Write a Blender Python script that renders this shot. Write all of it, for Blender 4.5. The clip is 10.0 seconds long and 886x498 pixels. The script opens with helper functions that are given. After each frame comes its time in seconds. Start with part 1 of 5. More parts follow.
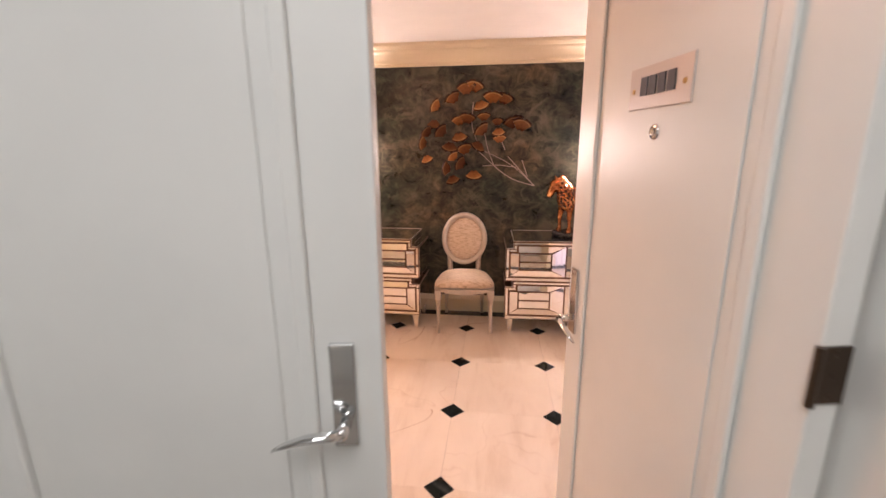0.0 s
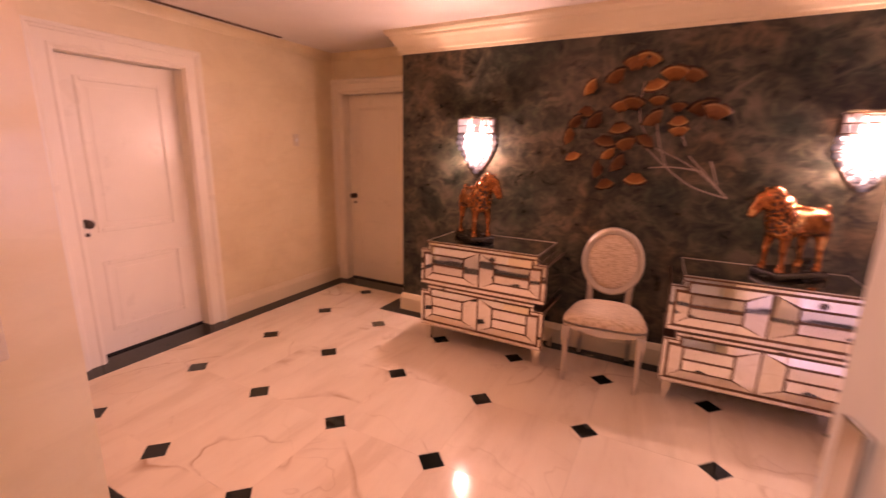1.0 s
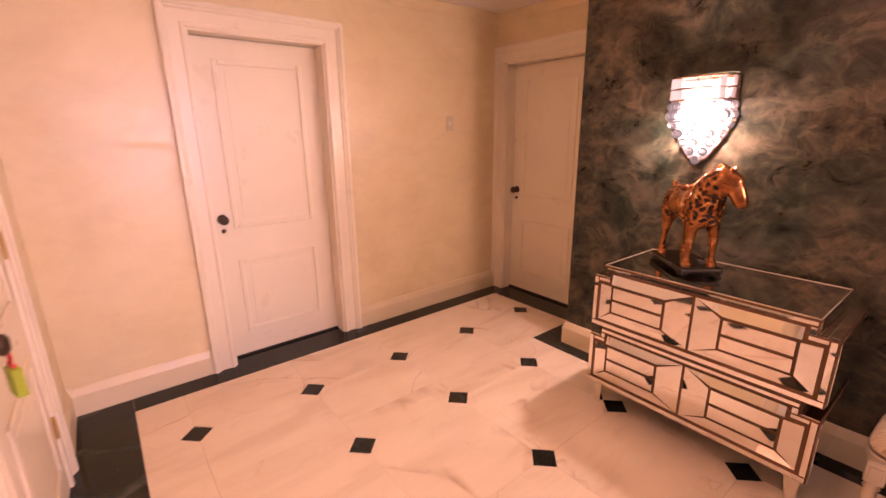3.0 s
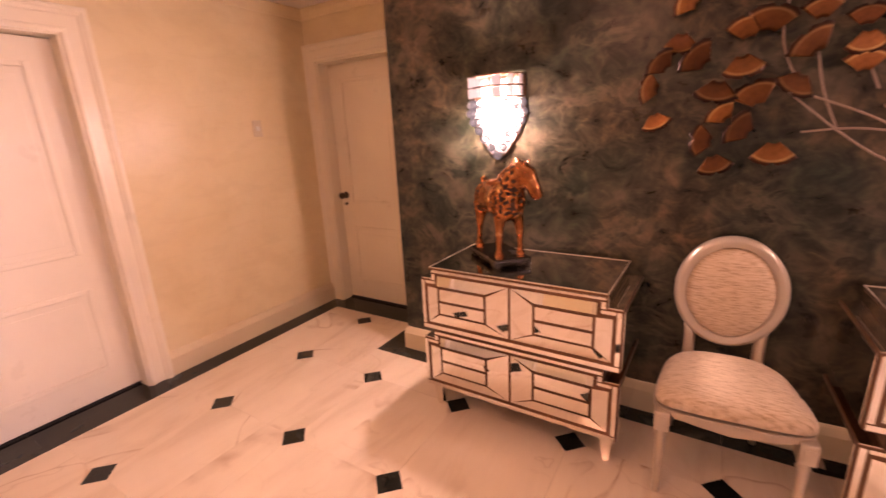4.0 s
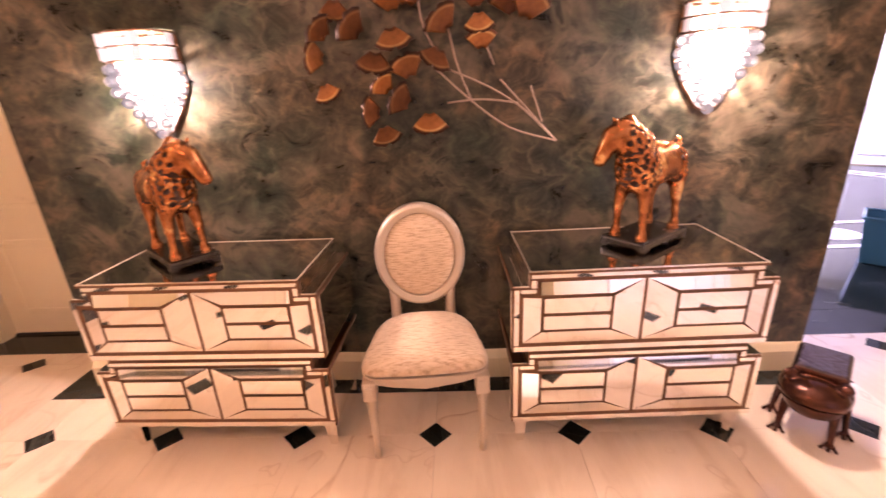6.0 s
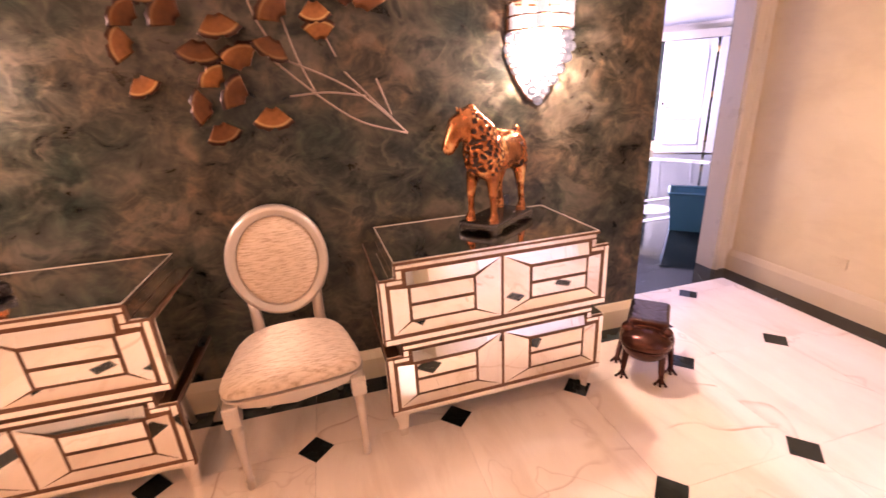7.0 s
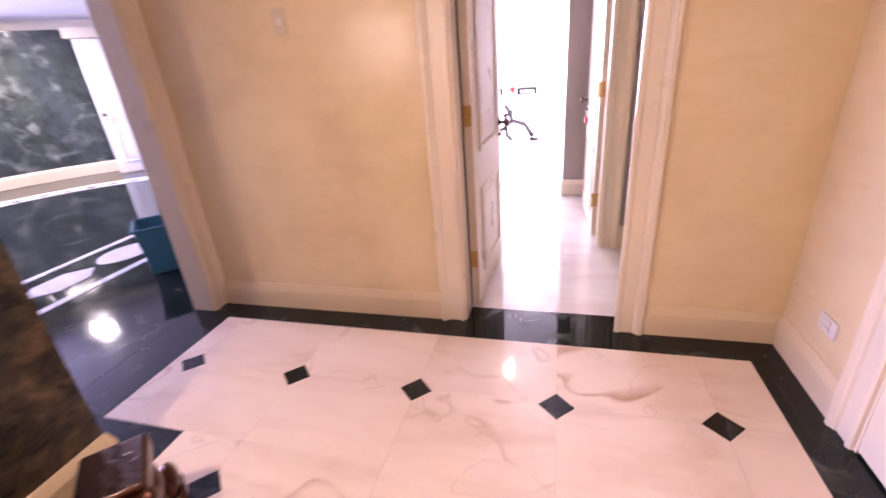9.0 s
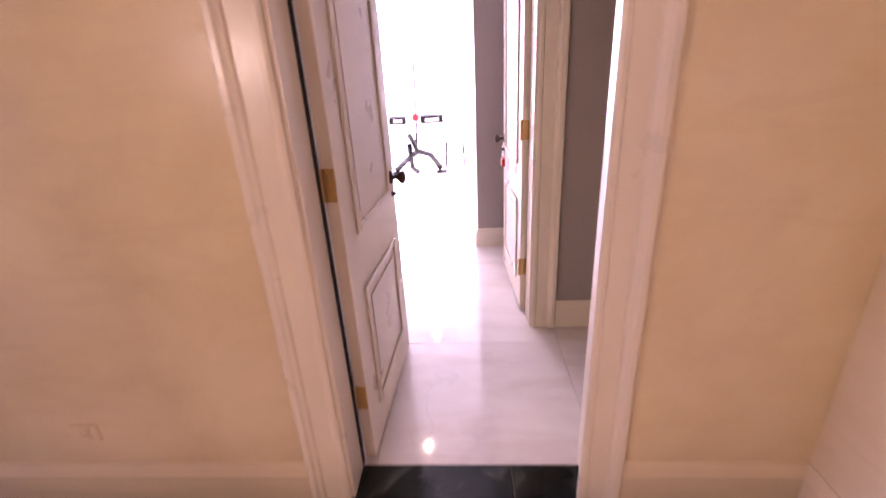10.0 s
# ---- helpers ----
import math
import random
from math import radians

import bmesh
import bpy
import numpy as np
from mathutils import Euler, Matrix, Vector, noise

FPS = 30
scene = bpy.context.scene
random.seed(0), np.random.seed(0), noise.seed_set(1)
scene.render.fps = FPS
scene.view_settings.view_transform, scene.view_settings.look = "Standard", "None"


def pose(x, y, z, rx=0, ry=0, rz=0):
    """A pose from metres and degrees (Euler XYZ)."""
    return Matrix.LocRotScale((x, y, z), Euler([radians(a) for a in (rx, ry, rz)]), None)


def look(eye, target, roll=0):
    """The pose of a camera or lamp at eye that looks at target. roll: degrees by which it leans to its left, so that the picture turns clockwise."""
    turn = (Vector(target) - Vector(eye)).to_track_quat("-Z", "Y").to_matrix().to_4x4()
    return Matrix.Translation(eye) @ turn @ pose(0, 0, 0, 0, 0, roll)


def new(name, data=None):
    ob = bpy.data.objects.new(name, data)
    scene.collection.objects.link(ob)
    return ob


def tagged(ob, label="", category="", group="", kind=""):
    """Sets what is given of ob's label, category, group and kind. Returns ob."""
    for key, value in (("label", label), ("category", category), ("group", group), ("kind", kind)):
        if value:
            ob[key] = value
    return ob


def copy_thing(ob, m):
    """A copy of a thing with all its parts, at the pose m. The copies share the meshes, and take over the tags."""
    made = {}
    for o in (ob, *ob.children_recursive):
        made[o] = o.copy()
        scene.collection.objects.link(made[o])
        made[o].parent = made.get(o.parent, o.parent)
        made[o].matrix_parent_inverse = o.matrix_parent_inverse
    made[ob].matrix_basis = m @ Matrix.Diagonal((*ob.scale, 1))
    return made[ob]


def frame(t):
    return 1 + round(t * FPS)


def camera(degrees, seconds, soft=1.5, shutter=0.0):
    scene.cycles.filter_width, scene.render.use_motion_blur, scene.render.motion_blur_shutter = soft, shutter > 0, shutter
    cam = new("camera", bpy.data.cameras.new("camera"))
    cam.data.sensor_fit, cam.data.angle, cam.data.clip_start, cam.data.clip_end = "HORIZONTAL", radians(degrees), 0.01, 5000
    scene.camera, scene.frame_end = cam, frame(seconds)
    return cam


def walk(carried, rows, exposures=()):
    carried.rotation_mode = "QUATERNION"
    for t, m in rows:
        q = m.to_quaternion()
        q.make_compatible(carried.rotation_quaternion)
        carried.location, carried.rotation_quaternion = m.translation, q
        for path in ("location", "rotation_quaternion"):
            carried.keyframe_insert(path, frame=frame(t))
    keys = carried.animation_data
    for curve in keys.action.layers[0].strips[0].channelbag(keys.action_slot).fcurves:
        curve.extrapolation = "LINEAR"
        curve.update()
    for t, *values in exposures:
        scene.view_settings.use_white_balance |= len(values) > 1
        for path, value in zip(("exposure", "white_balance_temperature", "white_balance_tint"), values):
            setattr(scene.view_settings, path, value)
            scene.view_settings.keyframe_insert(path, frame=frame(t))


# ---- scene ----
cam = camera(91.7, 10.0, shutter=0.4)
PATH = [
    (0, (0.24, -3.511, 1.558), (-0.004, -1.582, 1.092), -0.4),
    (0.4, (0.293, -3.188, 1.512), (-0.117, -1.277, 1.085), -0.3),
    (0.5, (0.293, -3.108, 1.512), (-0.208, -1.221, 1.077), -0.1),
    (0.6, (0.313, -3.036, 1.502), (-0.289, -1.178, 1.07), -0.1),
    (0.8, (0.296, -2.914, 1.478), (-0.452, -1.109, 1.051), 0.8),
    (1, (0.268, -2.796, 1.484), (-0.644, -1.076, 1.026), 1.1),
    (1.5, (0.174, -2.552, 1.474), (-1.101, -1.099, 0.96), 1.0),
    (2, (0.051, -2.371, 1.465), (-1.445, -1.157, 0.928), 0.5),
    (2.2, (0.01, -2.311, 1.47), (-1.536, -1.162, 0.932), 0.2),
    (3.3, (-0.23, -1.902, 1.461), (-1.676, -0.616, 0.955), -2.1),
    (3.5, (-0.215, -1.846, 1.463), (-1.552, -0.448, 0.957), -2.6),
    (4, (-0.164, -1.751, 1.456), (-1.192, -0.12, 0.922), -2.9),
    (4.5, (-0.088, -1.676, 1.458), (-0.88, 0.068, 0.882), -3.2),
    (5, (0.002, -1.591, 1.458), (-0.584, 0.212, 0.82), -3.6),
    (5.5, (0.078, -1.536, 1.434), (-0.274, 0.318, 0.771), -2.9),
    (6, (0.138, -1.513, 1.421), (0.058, 0.366, 0.741), -2.8),
    (6.2, (0.16, -1.518, 1.426), (0.205, 0.357, 0.732), -2.7),
    (7.3, (0.241, -1.498, 1.348), (0.844, 0.286, 0.675), -3.3),
    (7.5, (0.276, -1.447, 1.349), (0.979, 0.294, 0.661), -3.1),
    (8, (0.431, -1.35, 1.347), (1.558, 0.143, 0.638), -3.7),
    (8.3, (0.574, -1.284, 1.344), (2.046, -0.132, 0.631), -3.9),
    (8.5, (0.662, -1.236, 1.346), (2.293, -0.323, 0.634), -4.6),
    (9, (1.024, -1.197, 1.34), (2.785, -0.69, 0.539), -4.7),
    (9.5, (1.453, -1.153, 1.353), (3.272, -0.982, 0.54), -2.6),
    (10, (1.961, -1.16, 1.361), (3.813, -1.038, 0.617), -3.2),
]
walk(cam, [(t, look(eye, target, roll)) for t, eye, target, roll in PATH],
     exposures=[(0.0, -0.06, 6400, 25), (0.45, -0.24, 7000, 38), (0.85, -0.60, 8600, 68), (2.2, -0.30, 7900, 56), (3.4, -0.28, 7900, 53), (4.5, -0.10, 7900, 48), (6.0, 0.46, 7150, 38), (7.5, 0.44, 7100, 38),
                (8.5, 0.14, 6900, 34), (9.0, -0.20, 6900, 36), (9.5, -0.46, 6800, 39), (10.0, -0.68, 6900, 43)])

# ---- light ----
world = bpy.data.worlds.new("sky")
scene.world = world
world.use_nodes = True
wn = world.node_tree
sky = wn.nodes.new("ShaderNodeTexSky")
sky.sky_type, sky.sun_disc = "NISHITA", False
sky.sun_elevation, sky.sun_rotation = radians(35), radians(120)
wn.links.new(sky.outputs[0], wn.nodes["Background"].inputs[0])
wn.nodes["Background"].inputs[1].default_value = 0.1

WARM, DAY = (1.0, 0.52, 0.30), (0.76, 0.75, 1.0)


def lamp(name, kind, place, power, colour, size=0.1, size_y=None, aim=None, spread=180):
    data = bpy.data.lights.new(name, kind)
    data.energy, data.color = power, colour
    if kind == "AREA":
        data.size, data.spread = size, radians(spread)
        if size_y:
            data.shape, data.size_y = "RECTANGLE", size_y
    else:
        data.shadow_soft_size = size
    ob = new(name, data)
    ob.matrix_world = look(place, aim) if aim else Matrix.Translation(place)
    return tagged(ob, kind="structure")


lamp("window_light", "AREA", (10.1, -0.2, 1.5), 1500, DAY, 2.2, 2.2, aim=(3.0, -1.1, 1.2))
lamp("rotunda_light", "AREA", (5.4, 6.0, 2.30), 170, (0.95, 0.95, 1.0), 0.22, 0.22, aim=(5.4, 6.0, 0))
lamp("rotunda_window_light", "AREA", (3.3, 7.0, 1.45), 900, (0.54, 0.57, 1.0), 1.5, 1.5, aim=(3.6, -2.0, 0.9), spread=170)
lamp("hall_light", "AREA", (0.0, -4.1, 2.55), 27, (0.95, 1.0, 0.92), 0.9, 0.9, aim=(0.0, -4.1, 0))
# two warm fill lamps added under the ceiling; no fixture is known here
lamp("dome_fill_point", "POINT", (-0.9, -1.75, 2.27), 8, WARM, 0.14)
lamp("dome_fill_area", "AREA", (-0.9, -1.75, 2.30), 14, WARM, 0.44, 0.44, aim=(-0.9, -1.75, 0))
for dx, dy in ((5.52, -0.65), (7.68, -0.62)):
    lamp("downlight_lamp", "AREA", (dx, dy, 2.388), 7, (1.0, 0.85, 0.62), 0.03, 0.03, aim=(dx, dy, 0))
for sx in (-1.14, 1.18):
    lamp("sconce_bulb", "POINT", (sx, 0.30, 1.540), 148, (1.0, 0.83, 0.71), 0.034)

# ---- materials ----


def mat(name, colour, rough=0.5, metal=0.0):
    m = bpy.data.materials.new(name)
    m.use_nodes = True
    b = m.node_tree.nodes["Principled BSDF"]
    b.inputs["Base Color"].default_value = (*colour, 1)
    b.inputs["Roughness"].default_value, b.inputs["Metallic"].default_value = rough, metal
    return m


def node(m, kind, **values):
    n = m.node_tree.nodes.new(kind)
    for k, v in values.items():
        n.inputs[k.replace("_", " ")].default_value = v
    return n


def ramp(m, source, stops):
    r = m.node_tree.nodes.new("ShaderNodeValToRGB")
    e = r.color_ramp.elements
    while len(e) < len(stops):
        e.new(0.5)
    for el, (p, c) in zip(e, stops):
        el.position, el.color = p, (*c, 1) if len(c) == 3 else c
    m.node_tree.links.new(source, r.inputs[0])
    return r.outputs[0]


def coords(m, kind="Object", scale=(1, 1, 1)):
    tc = m.node_tree.nodes.new("ShaderNodeTexCoord")
    mp = m.node_tree.nodes.new("ShaderNodeMapping")
    mp.inputs["Scale"].default_value = scale
    m.node_tree.links.new(tc.outputs[kind], mp.inputs[0])
    return mp.outputs[0]


def world_coords(m, shift=True, scale=(1, 1, 1)):
    geo = m.node_tree.nodes.new("ShaderNodeNewGeometry")
    mp = m.node_tree.nodes.new("ShaderNodeMapping")
    mp.inputs["Scale"].default_value = scale
    m.node_tree.links.new(geo.outputs["Position"], mp.inputs[0])
    if shift:
        info = m.node_tree.nodes.new("ShaderNodeObjectInfo")
        mul = m.node_tree.nodes.new("ShaderNodeMath")
        mul.operation = "MULTIPLY"
        mul.inputs[1].default_value = 40.0
        m.node_tree.links.new(info.outputs["Random"], mul.inputs[0])
        m.node_tree.links.new(mul.outputs[0], mp.inputs["Location"])
    return mp.outputs[0]


def noise_tex(m, vec, scale, detail=5.0, rough=0.55, distort=0.0):
    n = node(m, "ShaderNodeTexNoise", Scale=scale, Detail=detail, Roughness=rough, Distortion=distort)
    m.node_tree.links.new(vec, n.inputs["Vector"])
    return n.outputs["Fac"]


def mix(m, fac, a, b, mode="MIX"):
    n = m.node_tree.nodes.new("ShaderNodeMix")
    n.data_type, n.blend_type = "RGBA", mode
    for src, i in ((fac, 0), (a, 6), (b, 7)):
        if hasattr(src, "links"):
            m.node_tree.links.new(src, n.inputs[i])
        elif i == 0:
            n.inputs[0].default_value = src
        else:
            n.inputs[i].default_value = (*src, 1)
    return n.outputs[2]


def bsdf(m):
    return m.node_tree.nodes["Principled BSDF"]


def link(m, out, name):
    m.node_tree.links.new(out, bsdf(m).inputs[name])


def bump(m, height, strength=0.2, distance=0.01):
    n = node(m, "ShaderNodeBump", Strength=strength, Distance=distance)
    m.node_tree.links.new(height, n.inputs["Height"])
    link(m, n.outputs[0], "Normal")


def paint(name, colour, rough=0.4, grain=30.0):
    m = mat(name, colour, rough)
    v = world_coords(m, False)
    big = noise_tex(m, v, 1.6, 4)
    dark = tuple(c * 0.90 for c in colour)
    link(m, ramp(m, big, [(0.3, dark), (0.7, colour)]), "Base Color")
    fine = noise_tex(m, v, grain, 3)
    bump(m, fine, 0.08, 0.003)
    link(m, ramp(m, noise_tex(m, v, 6), [(0.2, (rough * 0.8,) * 3), (0.8, (min(1, rough * 1.25),) * 3)]), "Roughness")
    return m


def plaster(name, low, mid, high, rough, scale=1.7):
    """Trowelled polished plaster: cloudy layers, and flat strokes that are duller than the rest."""
    m = mat(name, mid, rough)
    v = world_coords(m, False, (1, 1, 1.25))
    a = noise_tex(m, v, scale, 7, 0.6, 0.7)
    b = noise_tex(m, v, scale * 2.9, 7, 0.68, 0.9)
    c = ramp(m, a, [(0.28, low), (0.5, mid), (0.74, high)])
    d = ramp(m, b, [(0.32, low), (0.52, mid), (0.72, high)])
    strokes = noise_tex(m, world_coords(m, False, (1, 1, 3.6)), 3.1, 5, 0.62, 0.8)
    dull = ramp(m, strokes, [(0.52, (0, 0, 0)), (0.60, (1, 1, 1))])
    col = mix(m, 0.2, c, d)
    worn = mix(m, 1.0, dull, (0.22, 0.22, 0.22), "MULTIPLY")
    link(m, mix(m, worn, col, low), "Base Color")
    gloss = ramp(m, b, [(0.3, (rough * 0.90,) * 3), (0.7, (rough * 1.10,) * 3)])
    link(m, mix(m, dull, gloss, (rough * 1.45,) * 3), "Roughness")
    bump(m, strokes, 0.025, 0.008)
    return m


def dark_plaster(name):
    """Dark green and brown polished plaster: mottled patches under curling pale trowel strokes."""
    m = mat(name, (0.05, 0.05, 0.035), 0.3)
    v = world_coords(m, False, (1, 1, 1.15))
    large = noise_tex(m, v, 1.9, 4, 0.55, 0.3)
    base = ramp(m, large, [(0.36, (0.025, 0.033, 0.023)), (0.48, (0.047, 0.045, 0.030)), (0.62, (0.086, 0.060, 0.036))])
    mid = noise_tex(m, v, 8.5, 8, 0.70, 0.8)
    tone = ramp(m, mid, [(0.36, (0.10, 0.11, 0.10)), (0.46, (0.40, 0.46, 0.44)), (0.55, (0.86, 0.85, 0.80)), (0.66, (1.65, 1.55, 1.42))])
    col = mix(m, 1.0, base, tone, "MULTIPLY")
    fine = noise_tex(m, v, 21.0, 5, 0.6, 0.4)
    col = mix(m, 0.7, col, ramp(m, fine, [(0.34, (0.66, 0.66, 0.66)), (0.66, (1.25, 1.25, 1.25))]), "MULTIPLY")
    for scale, edge, wide, most, seed in ((3.0, 2.4, 0.060, 0.50, 3.0), (5.4, 3.4, 0.045, 0.34, 11.0)):
        shifted = world_coords(m, False, (1, 1, 1.3))
        shifted.node.inputs["Location"].default_value = (seed, seed * 0.7, 0)
        swirl = noise_tex(m, shifted, scale, 4, 0.55, 0.7)
        line = ramp(m, swirl, [(0.50 - wide, (0, 0, 0)), (0.50, (1, 1, 1)), (0.50 + wide * 2.2, (0, 0, 0))])
        patch = ramp(m, noise_tex(m, shifted, edge, 3), [(0.47, (0, 0, 0)), (0.62, (most,) * 3)])
        col = mix(m, mix(m, 1.0, line, patch, "MULTIPLY"), col, (0.165, 0.134, 0.092))
    link(m, col, "Base Color")
    link(m, ramp(m, mid, [(0.3, (0.25, 0.25, 0.25)), (0.7, (0.40, 0.40, 0.40))]), "Roughness")
    bump(m, fine, 0.10, 0.005)
    return m


def marble(name, base, veins, dark, rough, scale=1.0, vein_width=0.035):
    m = mat(name, base, rough)
    v = world_coords(m, True)
    cloud = noise_tex(m, v, 1.5 * scale, 6, 0.6, 0.6)
    ground = ramp(m, cloud, [(0.3, dark), (0.62, base)])
    warp = noise_tex(m, v, 0.9 * scale, 3.0, 0.50, 0.6)
    band = ramp(m, warp, [(0.5 - vein_width, (0, 0, 0)), (0.5, (1, 1, 1)), (0.5 + vein_width * 0.35, (0, 0, 0))])
    thin = noise_tex(m, v, 2.6 * scale, 5)
    keep = ramp(m, thin, [(0.44, (0, 0, 0)), (0.66, (1, 1, 1))])
    fac = mix(m, 1.0, band, keep, "MULTIPLY")
    along = world_coords(m, True, (3.4, 0.8, 1.0))
    along.node.inputs["Rotation"].default_value = (0, 0, radians(38))
    streak = noise_tex(m, along, 1.6 * scale, 7, 0.62, 0.5)
    ground = mix(m, 0.8, ground, ramp(m, streak, [(0.36, (0.88, 0.84, 0.80)), (0.47, (0.98, 0.97, 0.96)), (0.62, (1.03, 1.03, 1.03))]), "MULTIPLY")
    crack = noise_tex(m, v, 1.9 * scale, 3.0, 0.50, 0.6)
    hair = ramp(m, crack, [(0.490, (0, 0, 0)), (0.5, (1, 1, 1)), (0.505, (0, 0, 0))])
    some = ramp(m, noise_tex(m, v, 1.7 * scale, 2), [(0.50, (0, 0, 0)), (0.66, (0.34, 0.34, 0.34))])
    ground = mix(m, mix(m, 1.0, hair, some, "MULTIPLY"), ground, veins)
    link(m, mix(m, fac, ground, veins), "Base Color")
    link(m, ramp(m, noise_tex(m, v, 9), [(0.25, (rough * 0.6,) * 3), (0.8, (rough * 1.5,) * 3)]), "Roughness")
    return m


CREAM = plaster("cream_plaster", (0.650, 0.520, 0.310), (0.730, 0.604, 0.378), (0.770, 0.655, 0.440), 0.32)
GREEN = dark_plaster("green_plaster")
WHITE = paint("white_paint", (0.80, 0.72, 0.57), 0.30)
HALL = paint("grey_white_paint", (0.74, 0.74, 0.71), 0.38)
CEIL = paint("ceiling_paint", (0.76, 0.70, 0.62), 0.7)
CROWN = paint("crown_paint", (0.74, 0.62, 0.42), 0.35)
GREY = paint("grey_wall_paint", (0.37, 0.325, 0.285), 0.5)
PALE = paint("pale_wall_paint", (0.82, 0.82, 0.82), 0.5)
MARBLE = marble("cream_marble", (0.80, 0.70, 0.57), (0.46, 0.30, 0.19), (0.755, 0.64, 0.51), 0.085, 1.0, 0.012)
WMARBLE = marble("white_marble", (0.80, 0.77, 0.73), (0.58, 0.54, 0.50), (0.72, 0.68, 0.64), 0.07)
DMARBLE = marble("dark_green_marble", (0.013, 0.018, 0.016), (0.075, 0.085, 0.075), (0.006, 0.008, 0.008), 0.07, 2.2, 0.05)
GMARBLE = marble("green_marble", (0.05, 0.065, 0.06), (0.20, 0.22, 0.20), (0.018, 0.024, 0.022), 0.12, 1.6, 0.09)
bsdf(DMARBLE).inputs["Specular IOR Level"].default_value = 0.30
bsdf(GREEN).inputs["Specular IOR Level"].default_value = 0.32
GROUT = paint("grout", (0.46, 0.37, 0.30), 0.8)
MIRROR = mat("mirror_glass", (0.86, 0.82, 0.77), 0.035, 1.0)
BRONZE = paint("antique_bronze_trim", (0.16, 0.075, 0.035), 0.35)
bsdf(BRONZE).inputs["Metallic"].default_value = 0.55
CHROME = mat("chrome", (0.70, 0.71, 0.72), 0.10, 1.0)
BRASS = paint("brass", (0.62, 0.40, 0.16), 0.28)
bsdf(BRASS).inputs["Metallic"].default_value = 0.9
DARKMETAL = paint("dark_bronze_knob", (0.07, 0.045, 0.03), 0.35)
bsdf(DARKMETAL).inputs["Metallic"].default_value = 0.7
BLACK = paint("black_lacquer", (0.012, 0.010, 0.009), 0.25)
PLASTIC = paint("ivory_plastic", (0.66, 0.56, 0.42), 0.4)
WPLASTIC = paint("white_plastic", (0.74, 0.72, 0.68), 0.4)
# near-black colour that stands in for shade in narrow gaps
GAP_SHADE = mat("painted_gap_shade", (0.01, 0.008, 0.006), 0.9)
RED = paint("red_enamel", (0.55, 0.02, 0.015), 0.3)
LIME = paint("lime_green_card", (0.33, 0.42, 0.03), 0.5)
TEAL = paint("teal_plastic", (0.050, 0.21, 0.28), 0.4)
INK = mat("dark_ink", (0.02, 0.02, 0.025), 0.5)

# ---- mesh builders ----


def finish(name, bm, material, parent=None, smooth=False, bevel=0.0):
    me = bpy.data.meshes.new(name)
    bmesh.ops.recalc_face_normals(bm, faces=bm.faces[:])
    if smooth:
        for f in bm.faces:
            f.smooth = True
    bm.to_mesh(me)
    bm.free()
    for m in material if isinstance(material, (list, tuple)) else [material]:
        me.materials.append(m)
    ob = new(name, me)
    if parent:
        ob.parent = parent
    if bevel:
        b = ob.modifiers.new("bevel", "BEVEL")
        b.width, b.segments, b.limit_method = bevel, 2, "ANGLE"
    return ob


def part(name, bm, material, parent, label="", smooth=False, bevel=0.0):
    return tagged(finish(name, bm, material, parent, smooth, bevel), label)


def box(bm, lo, hi):
    g = bmesh.ops.create_cube(bm, size=1)["verts"]
    for v in g:
        v.co = Vector([lo[i] if v.co[i] < 0 else hi[i] for i in range(3)])
    return g


def boxes(*pairs):
    bm = bmesh.new()
    for lo, hi in pairs:
        box(bm, lo, hi)
    return bm


def prism(bm, outline, to_front, to_back):
    """A solid between two copies of a flat outline, each placed by a function of (u, v)."""
    a = [bm.verts.new(to_front(*p)) for p in outline]
    b = [bm.verts.new(to_back(*p)) for p in outline]
    bm.faces.new(a)
    bm.faces.new(b[::-1])
    n = len(outline)
    for i in range(n):
        bm.faces.new((a[i], b[i], b[(i + 1) % n], a[(i + 1) % n]))
    return bm


def revolve(bm, profile, centre=(0, 0, 0), turn=None, steps=20):
    """A turned solid round z from (radius, height) pairs, then turned and moved."""
    m = Matrix.Translation(centre) @ (turn.to_4x4() if turn else Matrix())
    rings = []
    for r, h in profile:
        rings.append([bm.verts.new(m @ Vector((r * math.cos(2 * math.pi * i / steps), r * math.sin(2 * math.pi * i / steps), h))) for i in range(steps)])
    for a, b in zip(rings, rings[1:]):
        for i in range(steps):
            bm.faces.new((a[i], a[(i + 1) % steps], b[(i + 1) % steps], b[i]))
    bm.faces.new(rings[0][::-1])
    bm.faces.new(rings[-1])
    return bm


def tube(bm, points, radii, steps=8, up=(0, 0, 1), flat=1.0):
    """A tube along points; radii may be one number or one for each point."""
    pts = [Vector(p) for p in points]
    if not isinstance(radii, (list, tuple)):
        radii = [radii] * len(pts)
    rings = []
    for i, p in enumerate(pts):
        d = (pts[min(i + 1, len(pts) - 1)] - pts[max(i - 1, 0)]).normalized()
        s = d.cross(Vector(up))
        s = s.normalized() if s.length > 1e-4 else d.orthogonal().normalized()
        u = s.cross(d).normalized()
        rings.append([bm.verts.new(p + radii[i] * (math.cos(2 * math.pi * k / steps) * s + flat * math.sin(2 * math.pi * k / steps) * u)) for k in range(steps)])
    for a, b in zip(rings, rings[1:]):
        for k in range(steps):
            bm.faces.new((a[k], a[(k + 1) % steps], b[(k + 1) % steps], b[k]))
    bm.faces.new(rings[0][::-1])
    bm.faces.new(rings[-1])
    return bm


